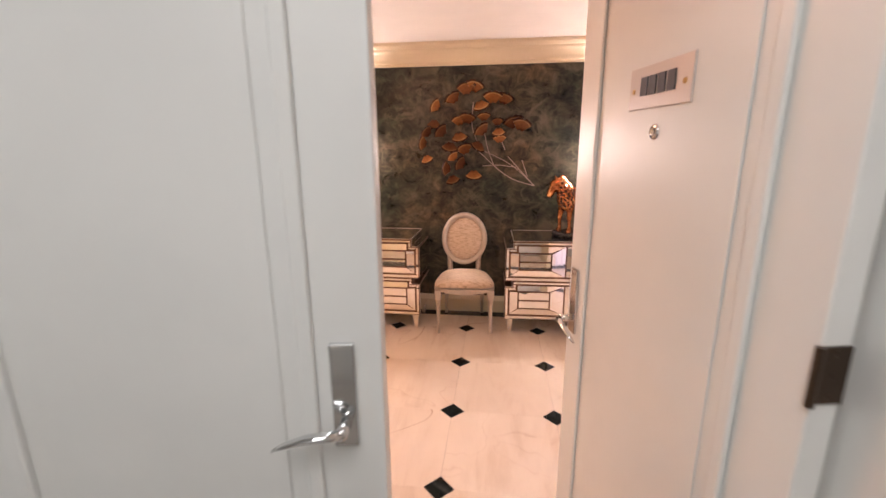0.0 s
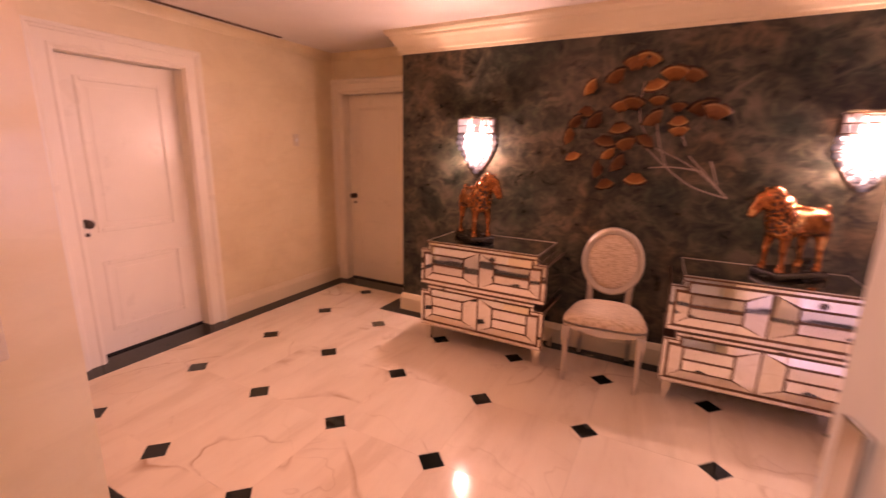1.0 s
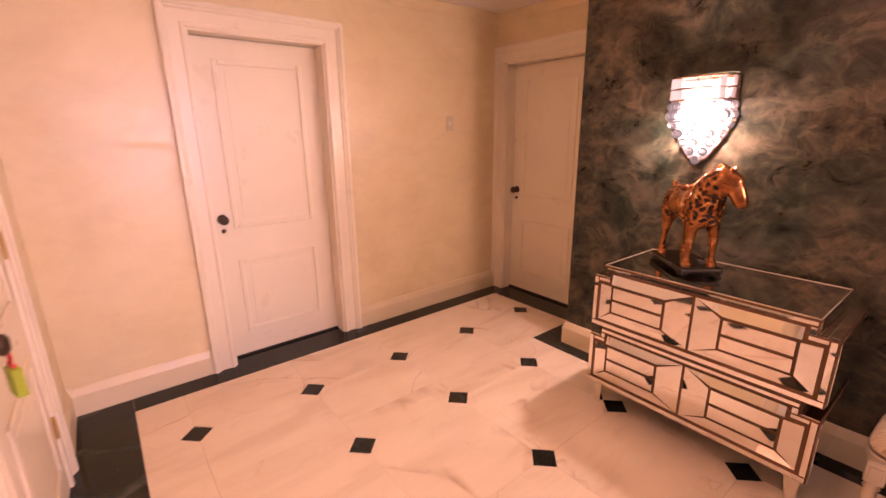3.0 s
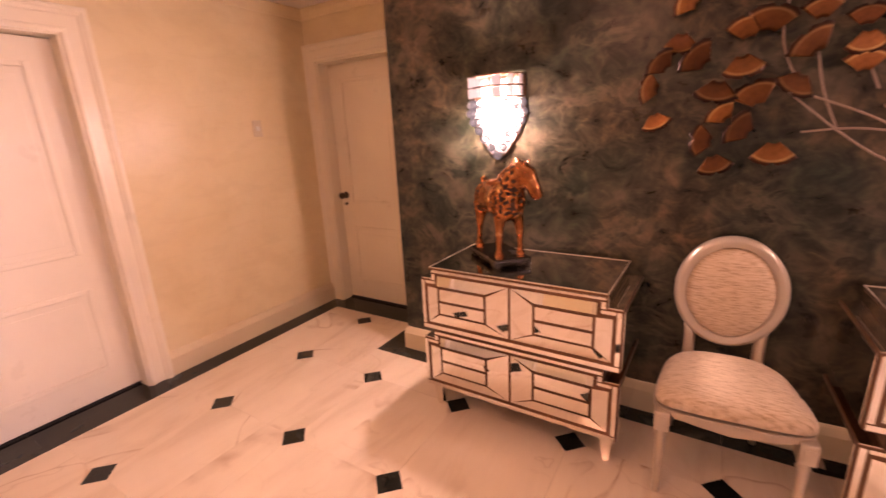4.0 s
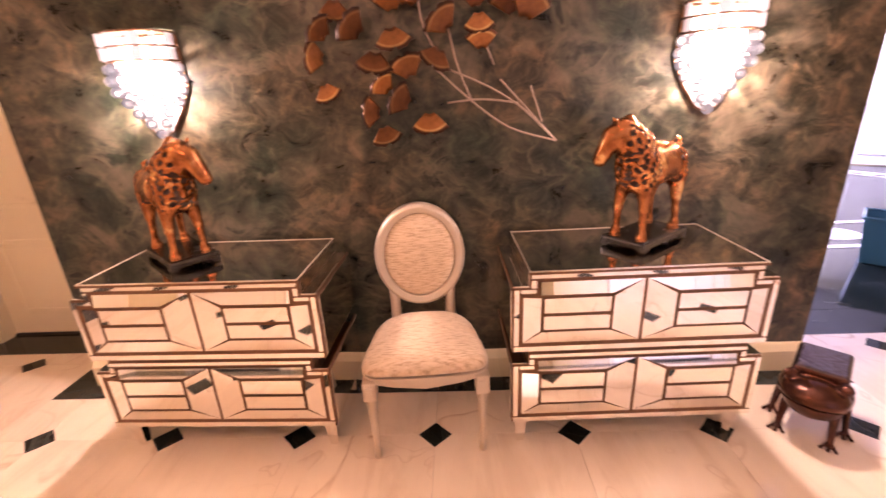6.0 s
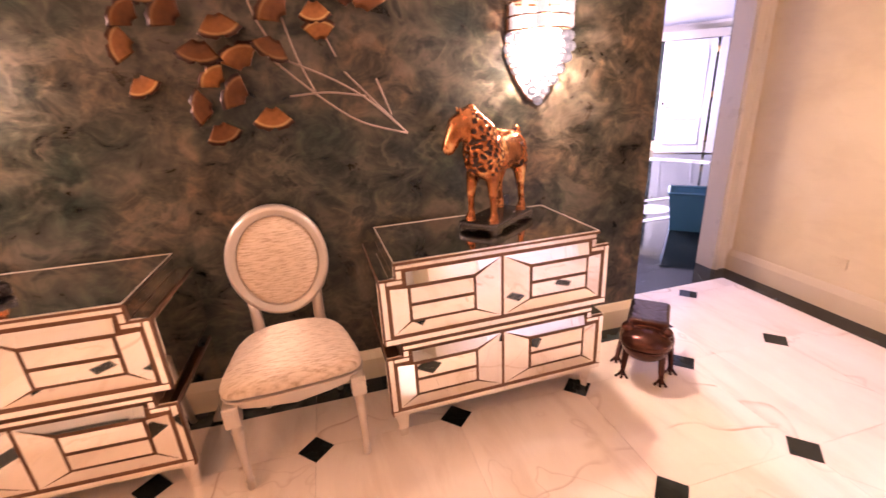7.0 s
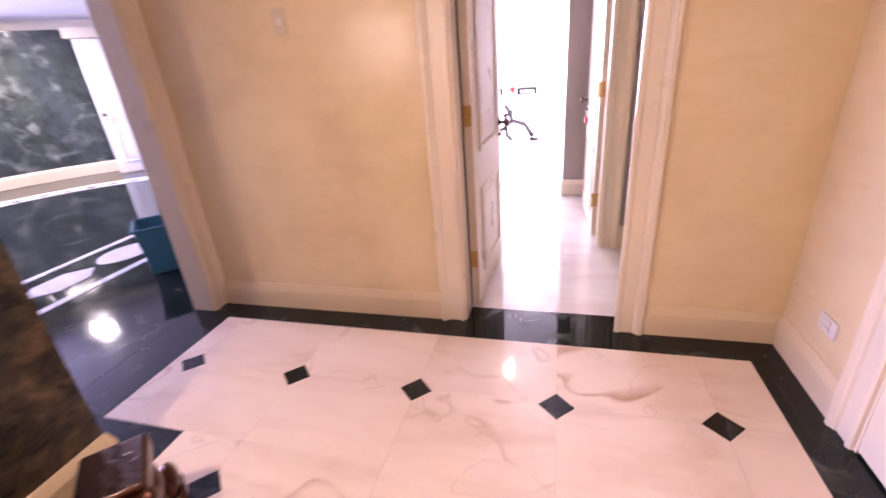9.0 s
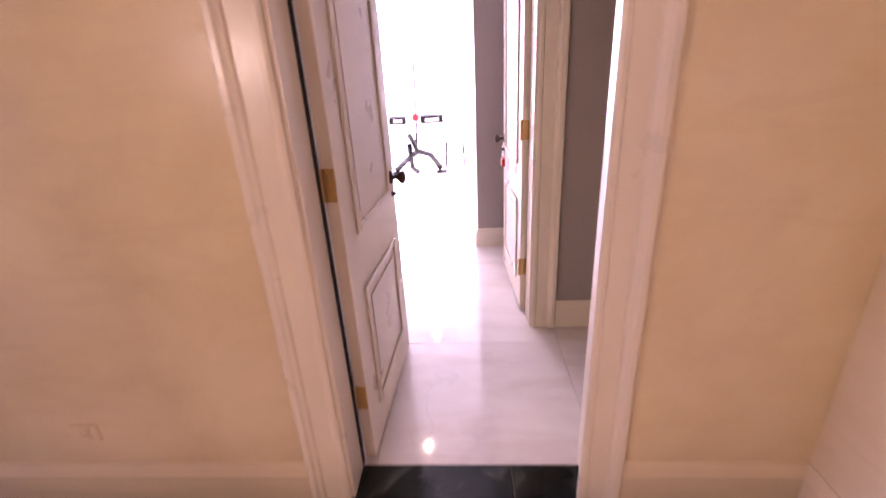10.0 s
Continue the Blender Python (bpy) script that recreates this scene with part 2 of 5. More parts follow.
def sweep(bm, profile, path, closed=False):
    """Runs a profile of (out, up) pairs along a flat path at height 0, mitred; out is to the left of the way."""
    pts = [Vector((x, y)) for x, y in path]
    n = len(pts)
    rings = []
    for i in range(n):
        d0 = (pts[i] - pts[i - 1]).normalized() if i or closed else None
        d1 = (pts[(i + 1) % n] - pts[i]).normalized() if i < n - 1 or closed else None
        d0, d1 = d0 or d1, d1 or d0
        n0, n1 = Vector((-d0.y, d0.x)), Vector((-d1.y, d1.x))
        mid = (n0 + n1).normalized()
        mid /= max(0.3, mid.dot(n0))
        rings.append([bm.verts.new((pts[i].x + mid.x * o, pts[i].y + mid.y * o, u)) for o, u in profile])
    k = len(profile)
    for i in range(n if closed else n - 1):
        a, b = rings[i], rings[(i + 1) % n]
        for j in range(k):
            bm.faces.new((a[j], a[(j + 1) % k], b[(j + 1) % k], b[j]))
    if not closed:
        bm.faces.new(rings[0])
        bm.faces.new(rings[-1][::-1])
    return bm


def blob(name, field, lo, hi, cell, material, slot=None, smooth=True):
    """A closed surface where field(x, y, z) is zero (negative inside), by surface nets."""
    n = [int(math.ceil((hi[i] - lo[i]) / cell)) + 1 for i in range(3)]
    ax = [np.arange(n[i]) * cell + lo[i] for i in range(3)]
    X, Y, Z = np.meshgrid(*ax, indexing="ij")
    F = field(X, Y, Z)
    S = F < 0
    c = [S[i:n[0] - 1 + i, j:n[1] - 1 + j, k:n[2] - 1 + k] for i in (0, 1) for j in (0, 1) for k in (0, 1)]
    cnt = sum(a.astype(int) for a in c)
    act = (cnt > 0) & (cnt < 8)
    idx = -np.ones(act.shape, int)
    idx[act] = np.arange(act.sum())
    pos = np.zeros((act.sum(), 3))
    wsum = np.zeros(act.sum())
    I, J, K = np.nonzero(act)
    corner = [(i, j, k) for i in (0, 1) for j in (0, 1) for k in (0, 1)]
    for p in corner:
        for a in range(3):
            if p[a] == 0:
                q = list(p)
                q[a] = 1
                f0, f1 = F[I + p[0], J + p[1], K + p[2]], F[I + q[0], J + q[1], K + q[2]]
                cross = (f0 < 0) != (f1 < 0)
                t = np.where(cross, f0 / np.where(cross, f0 - f1, 1), 0)
                pt = np.stack([I + p[0], J + p[1], K + p[2]], 1).astype(float)
                pt[:, a] += t
                pos[cross] += pt[cross]
                wsum[cross] += 1
    pos = pos / np.maximum(wsum, 1)[:, None] * cell + np.array(lo)
    faces = []
    for a in range(3):
        b, d = (a + 1) % 3, (a + 2) % 3
        s0 = np.take(S, range(n[a] - 1), a)
        s1 = np.take(S, range(1, n[a]), a)
        e = np.argwhere(s0 != s1)
        for g in e:
            if g[b] < 1 or g[d] < 1 or g[b] >= n[b] - 1 or g[d] >= n[d] - 1:
                continue
            quad = []
            for ob, od in ((0, 0), (1, 0), (1, 1), (0, 1)):
                h = list(g)
                h[b] -= ob
                h[d] -= od
                quad.append(int(idx[tuple(h)]))
            faces.append(quad if s0[tuple(g)] else quad[::-1])
    me = bpy.data.meshes.new(name)
    me.from_pydata(pos.tolist(), [], faces)
    for m in material if isinstance(material, (list, tuple)) else [material]:
        me.materials.append(m)
    if slot is not None:
        mid = np.array([pos[f].mean(0) for f in faces])
        me.polygons.foreach_set("material_index", slot(mid[:, 0], mid[:, 1], mid[:, 2]).astype(np.int32))
    me.polygons.foreach_set("use_smooth", np.ones(len(faces), bool) if smooth else np.zeros(len(faces), bool))
    me.update()
    return new(name, me)


def empty(name, m, label="", category="", group="", kind=""):
    ob = new(name)
    ob.matrix_world = m
    return tagged(ob, label, category, group, kind)


def structure(name, bm, material, label="", smooth=False, bevel=0.0):
    return tagged(finish(name, bm, material, None, smooth, bevel), label, kind="structure")

# ---- the rooms ----
CE, OPEN_H = 2.40, 2.02


def wall(name, lo, hi, holes=(), axis="x", material=CREAM, label=""):
    """A wall from lo to hi with openings (from, to, height) along its axis."""
    a = 0 if axis == "x" else 1
    bm, at = bmesh.new(), lo[a]
    for s, e, h in holes:
        for c0, c1, z0 in ((at, s, lo[2]), (s, e, h)):
            if c1 - c0 > 1e-4:
                l, u = list(lo), list(hi)
                l[a], u[a], l[2] = c0, c1, z0
                box(bm, l, u)
        at = e
    l = list(lo)
    l[a] = at
    box(bm, l, hi)
    return structure(name, bm, material, label)


wall("wall_west", (-3.20, -2.47, 0), (-3.03, 1.03, CE), [(-1.50, -0.72, OPEN_H)], "y", label="cream polished plaster wall with cloudy trowel marks")
wall("wall_east", (3.03, -2.36, 0), (3.18, 1.03, CE), [(-1.552, -0.72, OPEN_H)], "y", label="cream polished plaster wall with cloudy trowel marks")
wall("wall_north_west", (-3.03, 0.88, 0), (-1.85, 1.03, CE), [(-2.92, -2.14, OPEN_H)], "x", label="cream plaster wall of the door recess")
wall("wall_north_east", (1.85, 0.88, 0), (3.03, 1.03, CE), [(1.85, 2.92, OPEN_H)], "x", label="cream plaster wall round the open doorway")
wall("wall_north", (-1.85, 0.42, 0), (1.85, 0.88, CE), material=GREEN, label="dark green and brown marbled plaster feature wall")
wall("wall_south_west", (-3.03, -2.47, 0), (-1.03, -2.33, CE), [(-2.40, -1.62, OPEN_H)], "x", label="cream plaster wall with a closet door")
wall("wall_south_east", (1.03, -2.36, 0), (3.03, -2.22, CE), [(1.62, 2.40, OPEN_H)], "x", label="cream plaster wall with a closet door")
wall("wall_vestibule_west", (-1.17, -2.93, 0), (-1.03, -2.47, CE), axis="y", label="cream plaster side wall of the entry")
wall("wall_vestibule_east", (1.03, -2.93, 0), (1.17, -2.36, CE), axis="y", label="cream plaster side wall of the entry")
wall("wall_entry", (-2.5, -3.08, 0), (2.5, -2.86, 2.6), [(-0.80, 0.71, 2.10)], "x", HALL, "pale painted wall round the entrance doors")
wall("wall_hall_south", (-2.5, -5.0, 0), (2.5, -4.86, 2.6), material=HALL, label="pale painted wall of the lift hall")
wall("wall_hall_west", (-2.64, -5.0, 0), (-2.5, -2.93, 2.6), axis="y", material=HALL, label="pale painted end wall of the hall")
wall("wall_hall_east", (2.5, -5.0, 0), (2.64, -2.93, 2.6), axis="y", material=HALL, label="pale painted end wall of the hall")
structure("ceiling", boxes(((-3.2, -2.93, CE), (3.18, 1.03, CE + 0.12))), CEIL, "smooth off-white painted ceiling")
structure("ceiling_hall", boxes(((-2.64, -5.0, 2.6), (2.64, -2.93, 2.7))), HALL, "white painted hall ceiling")

# rooms beyond the open doorway to the east
wall("wall_lobby_south", (3.18, -2.74, 0), (5.39, -2.6, CE), material=GREY, label="grey painted wall")
wall("wall_lobby_north", (3.18, -0.52, 0), (4.12, -0.40, CE), material=PALE, label="white painted wall")
wall("wall_lobby_east", (4.12, -2.6, 0), (4.27, 0.50, CE), [(-1.50, -0.66, OPEN_H)], "y", GREY, "grey-brown painted wall with a doorway")
wall("wall_gym_pier", (5.39, -2.6, 0), (5.54, -1.24, CE), axis="y", material=GREY, label="grey painted wall")
wall("wall_gym_south", (5.54, -1.38, 0), (10.3, -1.24, CE), material=PALE, label="white painted wall")
wall("wall_gym_north", (4.27, 0.50, 0), (10.3, 0.62, CE), material=PALE, label="white painted wall")
gw = bmesh.new()
for lo, hi in (((10.3, -1.4, 0), (10.42, 0.62, 0.35)), ((10.3, -1.4, 2.25), (10.42, 0.62, CE)), ((10.3, -1.4, 0.35), (10.42, -1.2, 2.25)), ((10.3, 0.5, 0.35), (10.42, 0.62, 2.25))):
    box(gw, lo, hi)
structure("wall_gym_east", gw, PALE, "white painted wall round a wide window")
structure("ceiling_gym", boxes(((3.18, -2.74, CE), (10.42, 0.62, CE + 0.1))), PALE, "white painted ceiling")
window = empty("window_1", Matrix.Translation((10.36, -0.35, 1.3)), "wide bright window in white frame", kind="structure")
part("window_frame", boxes(((-0.03, -0.87, -0.97), (0.03, -0.82, 0.97)), ((-0.03, 0.82, -0.97), (0.03, 0.87, 0.97)), ((-0.03, -0.82, 0.92), (0.03, 0.82, 0.97)), ((-0.03, -0.82, -0.97), (0.03, 0.82, -0.92)), ((-0.025, -0.59, -0.92), (0.025, -0.55, 0.92))), WPLASTIC, window)
SKYGLOW = mat("bright_sky", (0.9, 0.95, 1.0), 1)
bsdf(SKYGLOW).inputs["Emission Color"].default_value = (0.92, 0.95, 1.0, 1)
bsdf(SKYGLOW).inputs["Emission Strength"].default_value = 5.0
structure("backdrop_sky", boxes(((11.6, -4, -1), (11.65, 4, 4))), SKYGLOW, "bright hazy sky beyond the window")

# daylight and haze on the facade are put in as pale blue emission
FACADE_GLOW = mat("facade_haze_glow", (0.6, 0.7, 0.9), 1)
bsdf(FACADE_GLOW).inputs["Emission Color"].default_value = (0.62, 0.74, 1.0, 1)
bsdf(FACADE_GLOW).inputs["Emission Strength"].default_value = 1.15
structure("backdrop_tower", boxes(((11.5, -1.75, -1), (11.55, -1.0, 2.55))), FACADE_GLOW, "pale blue building beyond the window, daylight and haze put into its glow")

# the round marble room beyond the north-east doorway
RC, RR = Vector((4.0, 3.6)), 3.9
arc = [RC + RR * Vector((math.cos(radians(a)), math.sin(radians(a)))) for a in range(-42, 223, 6)]
bm = sweep(bmesh.new(), [(0, 0.0), (0, 2.34), (-0.12, 2.34), (-0.12, 0.0)], [(p.x, p.y) for p in arc])
structure("wall_rotunda", bm, GMARBLE, "curved wall clad in mottled dark green marble", smooth=False)
bm = sweep(bmesh.new(), [(0, 0.0), (0.025, 0.0), (0.025, 0.16), (0.012, 0.19), (0, 0.19)], [(p.x, p.y) for p in arc])
structure("baseboard_rotunda", bm, CROWN, "cream painted baseboard following the curved wall")
bm = sweep(bmesh.new(), [(0, 2.22), (0.03, 2.22), (0.10, 2.30), (0.10, 2.34), (0, 2.34)], [(p.x, p.y) for p in arc])
structure("trim_rotunda", bm, WHITE, "white crown moulding on the curved wall")
structure("ceiling_rotunda", boxes(((-0.2, 1.03, 2.34), (8.1, 7.7, 2.44))), PALE, "white painted ceiling")
wall("wall_rotunda_south", (0.6, 1.03, 0), (1.9, 1.15, 2.34), material=PALE)
wall("wall_rotunda_south_east", (3.03, 1.03, 0), (7.2, 1.15, 2.34), material=GMARBLE)

# floors under the tiles
structure("floor", boxes(((-3.2, -2.93, -0.1), (3.16, 1.03, -0.006))), GROUT, "cream marble tile floor with black corner insets")
structure("floor_hall", boxes(((-2.64, -5.0, -0.1), (2.64, -2.93, -0.002))), GREY, "grey hall floor")
structure("floor_gym", boxes(((3.16, -2.74, -0.1), (10.42, 0.62, -0.006))), GROUT, "polished white marble tile floor")
structure("floor_rotunda", boxes(((-0.2, 1.03, -0.1), (8.1, 7.7, -0.004))), DMARBLE, "polished dark green marble floor with white inlay")
structure("ground", boxes(((-60, -60, -0.4), (60, 60, -0.3))), GROUT, "plain base under the building")

# trim
BASE = [(0, 0), (0.020, 0), (0.020, 0.115), (0.015, 0.13), (0.009, 0.150), (0.004, 0.16), (0, 0.16)]
runs = [[(3.03, -2.22), (3.03, -1.63)], [(3.03, -0.59), (3.03, 0.88)],
        [(1.85, 0.88), (1.85, 0.42), (-1.85, 0.42), (-1.85, 0.88), (-2.01, 0.88)],
        [(-3.03, 0.88), (-3.03, -0.59)], [(-3.03, -1.63), (-3.03, -2.33), (-2.53, -2.33)],
        [(-1.49, -2.33), (-1.03, -2.33), (-1.03, -2.93)], [(1.03, -2.93), (1.03, -2.22), (1.49, -2.22)], [(2.53, -2.22), (3.03, -2.22)],
        [(4.12, -2.6), (4.12, -1.63)], [(5.39, -2.6), (5.39, -1.24), (10.3, -1.24)]]
for run in runs:
    if run[0][0] > 5:
        run = run[::-1]
        structure("baseboard", sweep(bmesh.new(), BASE, run[::-1]), WHITE, "white painted moulded baseboard")
    else:
        structure("baseboard", sweep(bmesh.new(), BASE, run), WHITE if run[0][0] > 4 else CROWN, "cream painted moulded baseboard")
CROWN_P = [(0, 2.225), (0.012, 2.225), (0.014, 2.245), (0.028, 2.252), (0.034, 2.275), (0.060, 2.318), (0.078, 2.336), (0.082, 2.352), (0.096, 2.358), (0.112, 2.376), (0.114, CE), (0, CE)]
structure("crown_moulding", sweep(bmesh.new(), CROWN_P, [(1.85, 0.88), (1.85, 0.42), (-1.85, 0.42), (-1.85, 0.88)]), CROWN, "cream and gold painted crown moulding")
COVE = [(0, 2.33), (0.008, 2.33), (0.014, 2.345), (0.035, 2.375), (0.055, 2.392), (0.055, CE), (0, CE)]
for run in ([(1.03, -2.93), (1.03, -2.22), (3.03, -2.22), (3.03, 0.88), (1.85, 0.88)], [(-1.85, 0.88), (-3.03, 0.88), (-3.03, -2.33), (-1.03, -2.33), (-1.03, -2.93)]):
    structure("cove_moulding", sweep(bmesh.new(), COVE, run), CREAM, "plain cream cove at the ceiling")


def casing(m, width, height, both=0.0, material=WHITE, sides=(-1, 1), rebate=0.0):
    """Moulded casing round an opening; local x along the wall, y out of it."""
    bm = bmesh.new()
    W = 0.13
    prof = [(0, 0), (0, 0.017), (0.010, 0.022), (0.022, 0.021), (0.026, 0.014), (0.084, 0.013), (0.090, 0.022), (0.100, 0.026), (0.108, 0.034), (0.124, 0.034), (W, 0.028), (W, 0)]
    for s0 in sides:
        edge = 0.0 if s0 < 0 else width
        prism(bm, prof, lambda u, v: (edge + s0 * u, v, 0), lambda u, v: (edge + s0 * u, v, height + u))
    prism(bm, prof, lambda u, v: (-u, v, height + u), lambda u, v: (width + (u if 1 in sides else 0), v, height + u))
    # lining of the opening
    D = both or 0.15
    box(bm, (-0.002 - rebate, -D, 0), (0.012 - rebate, 0.004 if not rebate else -0.001, height))
    if 1 in sides:
        box(bm, (width - 0.012, -D, 0), (width + 0.002, 0.004, height))
    box(bm, (0.012 - rebate, -D, height - 0.012), (width - 0.012, 0.004, height + 0.002))
    ob = structure("door_casing", bm, material, "white painted moulded door casing")
    ob.matrix_world = m
    return ob


casing(pose(-3.03, -0.72, 0, 0, 0, -90), 0.78, OPEN_H, 0.17)
casing(pose(3.03, -1.50, 0, 0, 0, 90), 0.78, OPEN_H, rebate=0.05)
casing(pose(-2.14, 0.88, 0, 0, 0, 180), 0.78, OPEN_H)
casing(pose(2.92, 0.88, 0, 0, 0, 180), 1.066, OPEN_H, sides=(-1,))
casing(pose(-2.40, -2.33, 0), 0.78, OPEN_H, 0.14)
casing(pose(1.62, -2.22, 0), 0.78, OPEN_H, 0.14)
casing(pose(4.12, -1.50, 0, 0, 0, 90), 0.84, OPEN_H)
casing(pose(-0.80, -3.08, 0, 0, 0, 180) @ pose(-1.51, 0, 0), 1.51, 2.10, 0.22, HALL)


def knob_mesh(bm, x, z, y, out):
    turn = Matrix.Rotation(radians(-90 * out), 3, "X")
    revolve(bm, [(0.030, 0.0), (0.031, 0.004), (0.026, 0.009), (0.011, 0.012), (0.010, 0.032), (0.021, 0.040), (0.029, 0.050), (0.028, 0.060), (0.018, 0.068), (0.004, 0.070)], (x, y, z), turn, 18)


def door_leaf(name, m, w, h, label, knob="", paint_=WHITE, hinges=True, kind="structure", panels=None, thick=0.042, inset=0.125, hinge_metal=None, hinge_z=(0.30, 1.08, 1.86), hinge_k=1.0):
    """A panelled leaf; local x from the hinge, y from -thick to 0, both faces moulded."""
    ob = empty(name, m, label, kind=kind)
    part("leaf", boxes(((0.003, -thick, 0.012), (w - 0.003, 0, h - 0.004))), paint_, ob, bevel=0.003)
    for z0, z1 in panels or ((0.17, 0.68), (0.88, h - 0.12)):
        for y0, y1, o in ((0, 0.010, 1), (-thick - 0.010, -thick, -1)):
            bm = bmesh.new()
            x0, x1, t = inset, w - inset, 0.030
            for lo, hi in (((x0, z0), (x0 + t, z1)), ((x1 - t, z0), (x1, z1)), ((x0 + t, z0), (x1 - t, z0 + t)), ((x0 + t, z1 - t), (x1 - t, z1))):
                box(bm, (lo[0], y0, lo[1]), (hi[0], y1, hi[1]))
            part("panel_moulding", bm, paint_, ob, bevel=0.006)
            f0, f1 = (0.0005, 0.004) if o > 0 else (-thick - 0.004, -thick - 0.0005)
            part("panel", boxes(((x0 + 0.065, f0, z0 + 0.065), (x1 - 0.065, f1, z1 - 0.065))), paint_, ob, bevel=0.003)
    if knob:
        bm = bmesh.new()
        for y, o in ((0.0, 1), (-thick, -1)):
            knob_mesh(bm, w - 0.065, 0.95, y, o)
        part("door_knob", bm, DARKMETAL, ob, "dark bronze round door knob", smooth=True)
        bm = bmesh.new()
        for y, o in ((0.0, 1), (-thick, -1)):
            revolve(bm, [(0.013, 0), (0.014, 0.004), (0.009, 0.008), (0.009, 0.020), (0.003, 0.021)], (w - 0.065, y, 0.875), Matrix.Rotation(radians(-90 * o), 3, "X"), 14)
        part("keyhole_cover", bm, DARKMETAL if knob == "dark" else CHROME, ob, smooth=True)
    if hinges:
        for z in hinge_z:
            bm = boxes(((-0.001, -thick + 0.002, z - 0.05 * hinge_k), (0.0045, -0.002, z + 0.05 * hinge_k)))
            revolve(bm, [(0.007 * hinge_k, z - 0.052 * hinge_k), (0.007 * hinge_k, z + 0.052 * hinge_k)], (-0.002, 0.006, 0), None, 10)
            for k in (-0.03, 0.0, 0.03):
                revolve(bm, [(0.004, 0.0), (0.003, 0.0015)], (-0.001, -0.02, z + k), Matrix.Rotation(radians(-90), 3, "Y"), 8)
            part("hinge", bm, hinge_metal or BRASS, ob, "dark metal hinge" if hinge_metal else "brass butt hinge")
    return ob


door_leaf("door_1", pose(-3.13, -0.72, 0, 0, 0, -90), 0.78, OPEN_H - 0.012, "closed white two-panel door with a dark knob", "dark")
door_leaf("door_2", pose(-2.14, 0.985, 0, 0, 0, 180), 0.78, OPEN_H - 0.012, "closed white two-panel door in the recess", "dark")
door_leaf("door_3", pose(3.185, -0.735, 0, 0, 0, -3.0), 0.76, OPEN_H - 0.012, "open white two-panel door with brass hinges", "dark")
d4 = door_leaf("door_4", pose(4.285, -1.455, 0, 0, 0, 2.5), 0.76, OPEN_H - 0.012, "white panelled door standing open along the wall", "dark")
door_leaf("door_5", pose(-2.40, -2.322, 0), 0.78, OPEN_H - 0.012, "closed white closet door with a dark knob", "dark")
door_leaf("door_6", pose(2.40, -2.26, 0, 0, 0, 180) @ pose(0, -0.0, 0), 0.78, OPEN_H - 0.012, "closed white closet door", "dark")
# solid dark strips painted as the shade beneath the shut doors
for n, lo, hi in (("door_gap", (-3.19, -1.50, -0.002), (-3.12, -0.72, 0.012)), ("door_gap", (-2.92, 0.965, -0.002), (-2.14, 1.02, 0.012))):
    structure(n, boxes((lo, hi)), GAP_SHADE, "dark strip painted as the shade under the closed door")
# dark strip added to paint the shade in the hinge gap
structure("hinge_gap_shade", boxes(((3.150, -0.7335, 0), (3.182, -0.7285, 2.0))), GAP_SHADE, "dark strip painted as shade in the open door's hinge gap")
backs = boxes(((-3.30, -1.6, 0), (-3.21, -0.6, 2.1)), ((-3.0, 1.04, 0), (-2.05, 1.1, 2.1)), ((-2.5, -2.56, 0), (-1.55, -2.48, 2.1)), ((1.55, -2.46, 0), (2.5, -2.37, 2.1)))
structure("wall_behind_doors", backs, GREY, "plain closing walls behind the shut doors")

# the two entrance leaves, standing ajar


def lever(parent, x, z, y, out, sign, k=1.0):
    s = out
    bm = boxes(((x - 0.023 * k, min(y, y + s * 0.010), z - 0.105 * k), (x + 0.023 * k, max(y, y + s * 0.010), z + 0.105 * k)))
    part("back_plate", bm, CHROME, parent, "chrome plate", bevel=0.003)
    bm = bmesh.new()
    zc = z - 0.055 * k
    tube(bm, [(x, y + s * 0.008, zc), (x, y + s * 0.050, zc)], 0.011, 12, up=(1, 0, 0))
    pts = [(x + sign * a * k, y + s * b * k, zc + c * k) for a, b, c in ((0, 0.046, 0), (0.025, 0.058, 0.006), (0.06, 0.062, 0.004), (0.10, 0.056, -0.012), (0.125, 0.048, -0.028))]
    tube(bm, pts, [0.012, 0.012, 0.0105, 0.008, 0.004], 10, flat=0.7)
    part("lever", bm, CHROME, parent, "curved chrome lever", smooth=True)


def aim_leaf(edge, hinge):
    d = Vector(edge) - Vector(hinge)
    return d.length, math.degrees(math.atan2(d.y, d.x))


ENTRY_H = 2.085
LE, LH = (0.034, -2.757), (-0.80, -2.87)
w1, a1 = aim_leaf(LE, LH)
dl = door_leaf("entrance_door_left", pose(*LH, 0, 0, 0, a1), w1, ENTRY_H, "white panelled entrance door leaf standing ajar", "", HALL, True, "structure", ((0.22, 1.94),), thick=0.056)
lever(dl, w1 - 0.075, 1.11, -0.056, -1, -1)
lever(dl, w1 - 0.075, 1.11, 0.0, 1, -1)
RE, RH = (0.522, -2.12), (0.690, -2.955)
w2, a2 = aim_leaf(RE, RH)
dr = door_leaf("entrance_door_right", pose(*RH, 0, 0, 0, a2) @ pose(0, 0.042, 0), w2, ENTRY_H, "white panelled entrance door leaf opened inward with number plate", "", HALL, True, "structure", ((0.22, 1.94),), inset=0.115, hinge_metal=DARKMETAL, hinge_z=(0.25, 1.27, 1.90), hinge_k=0.8)
lever(dr, w2 - 0.060, 1.08, 0.0, 1, -1)
lever(dr, w2 - 0.060, 1.08, -0.042, -1, -1)

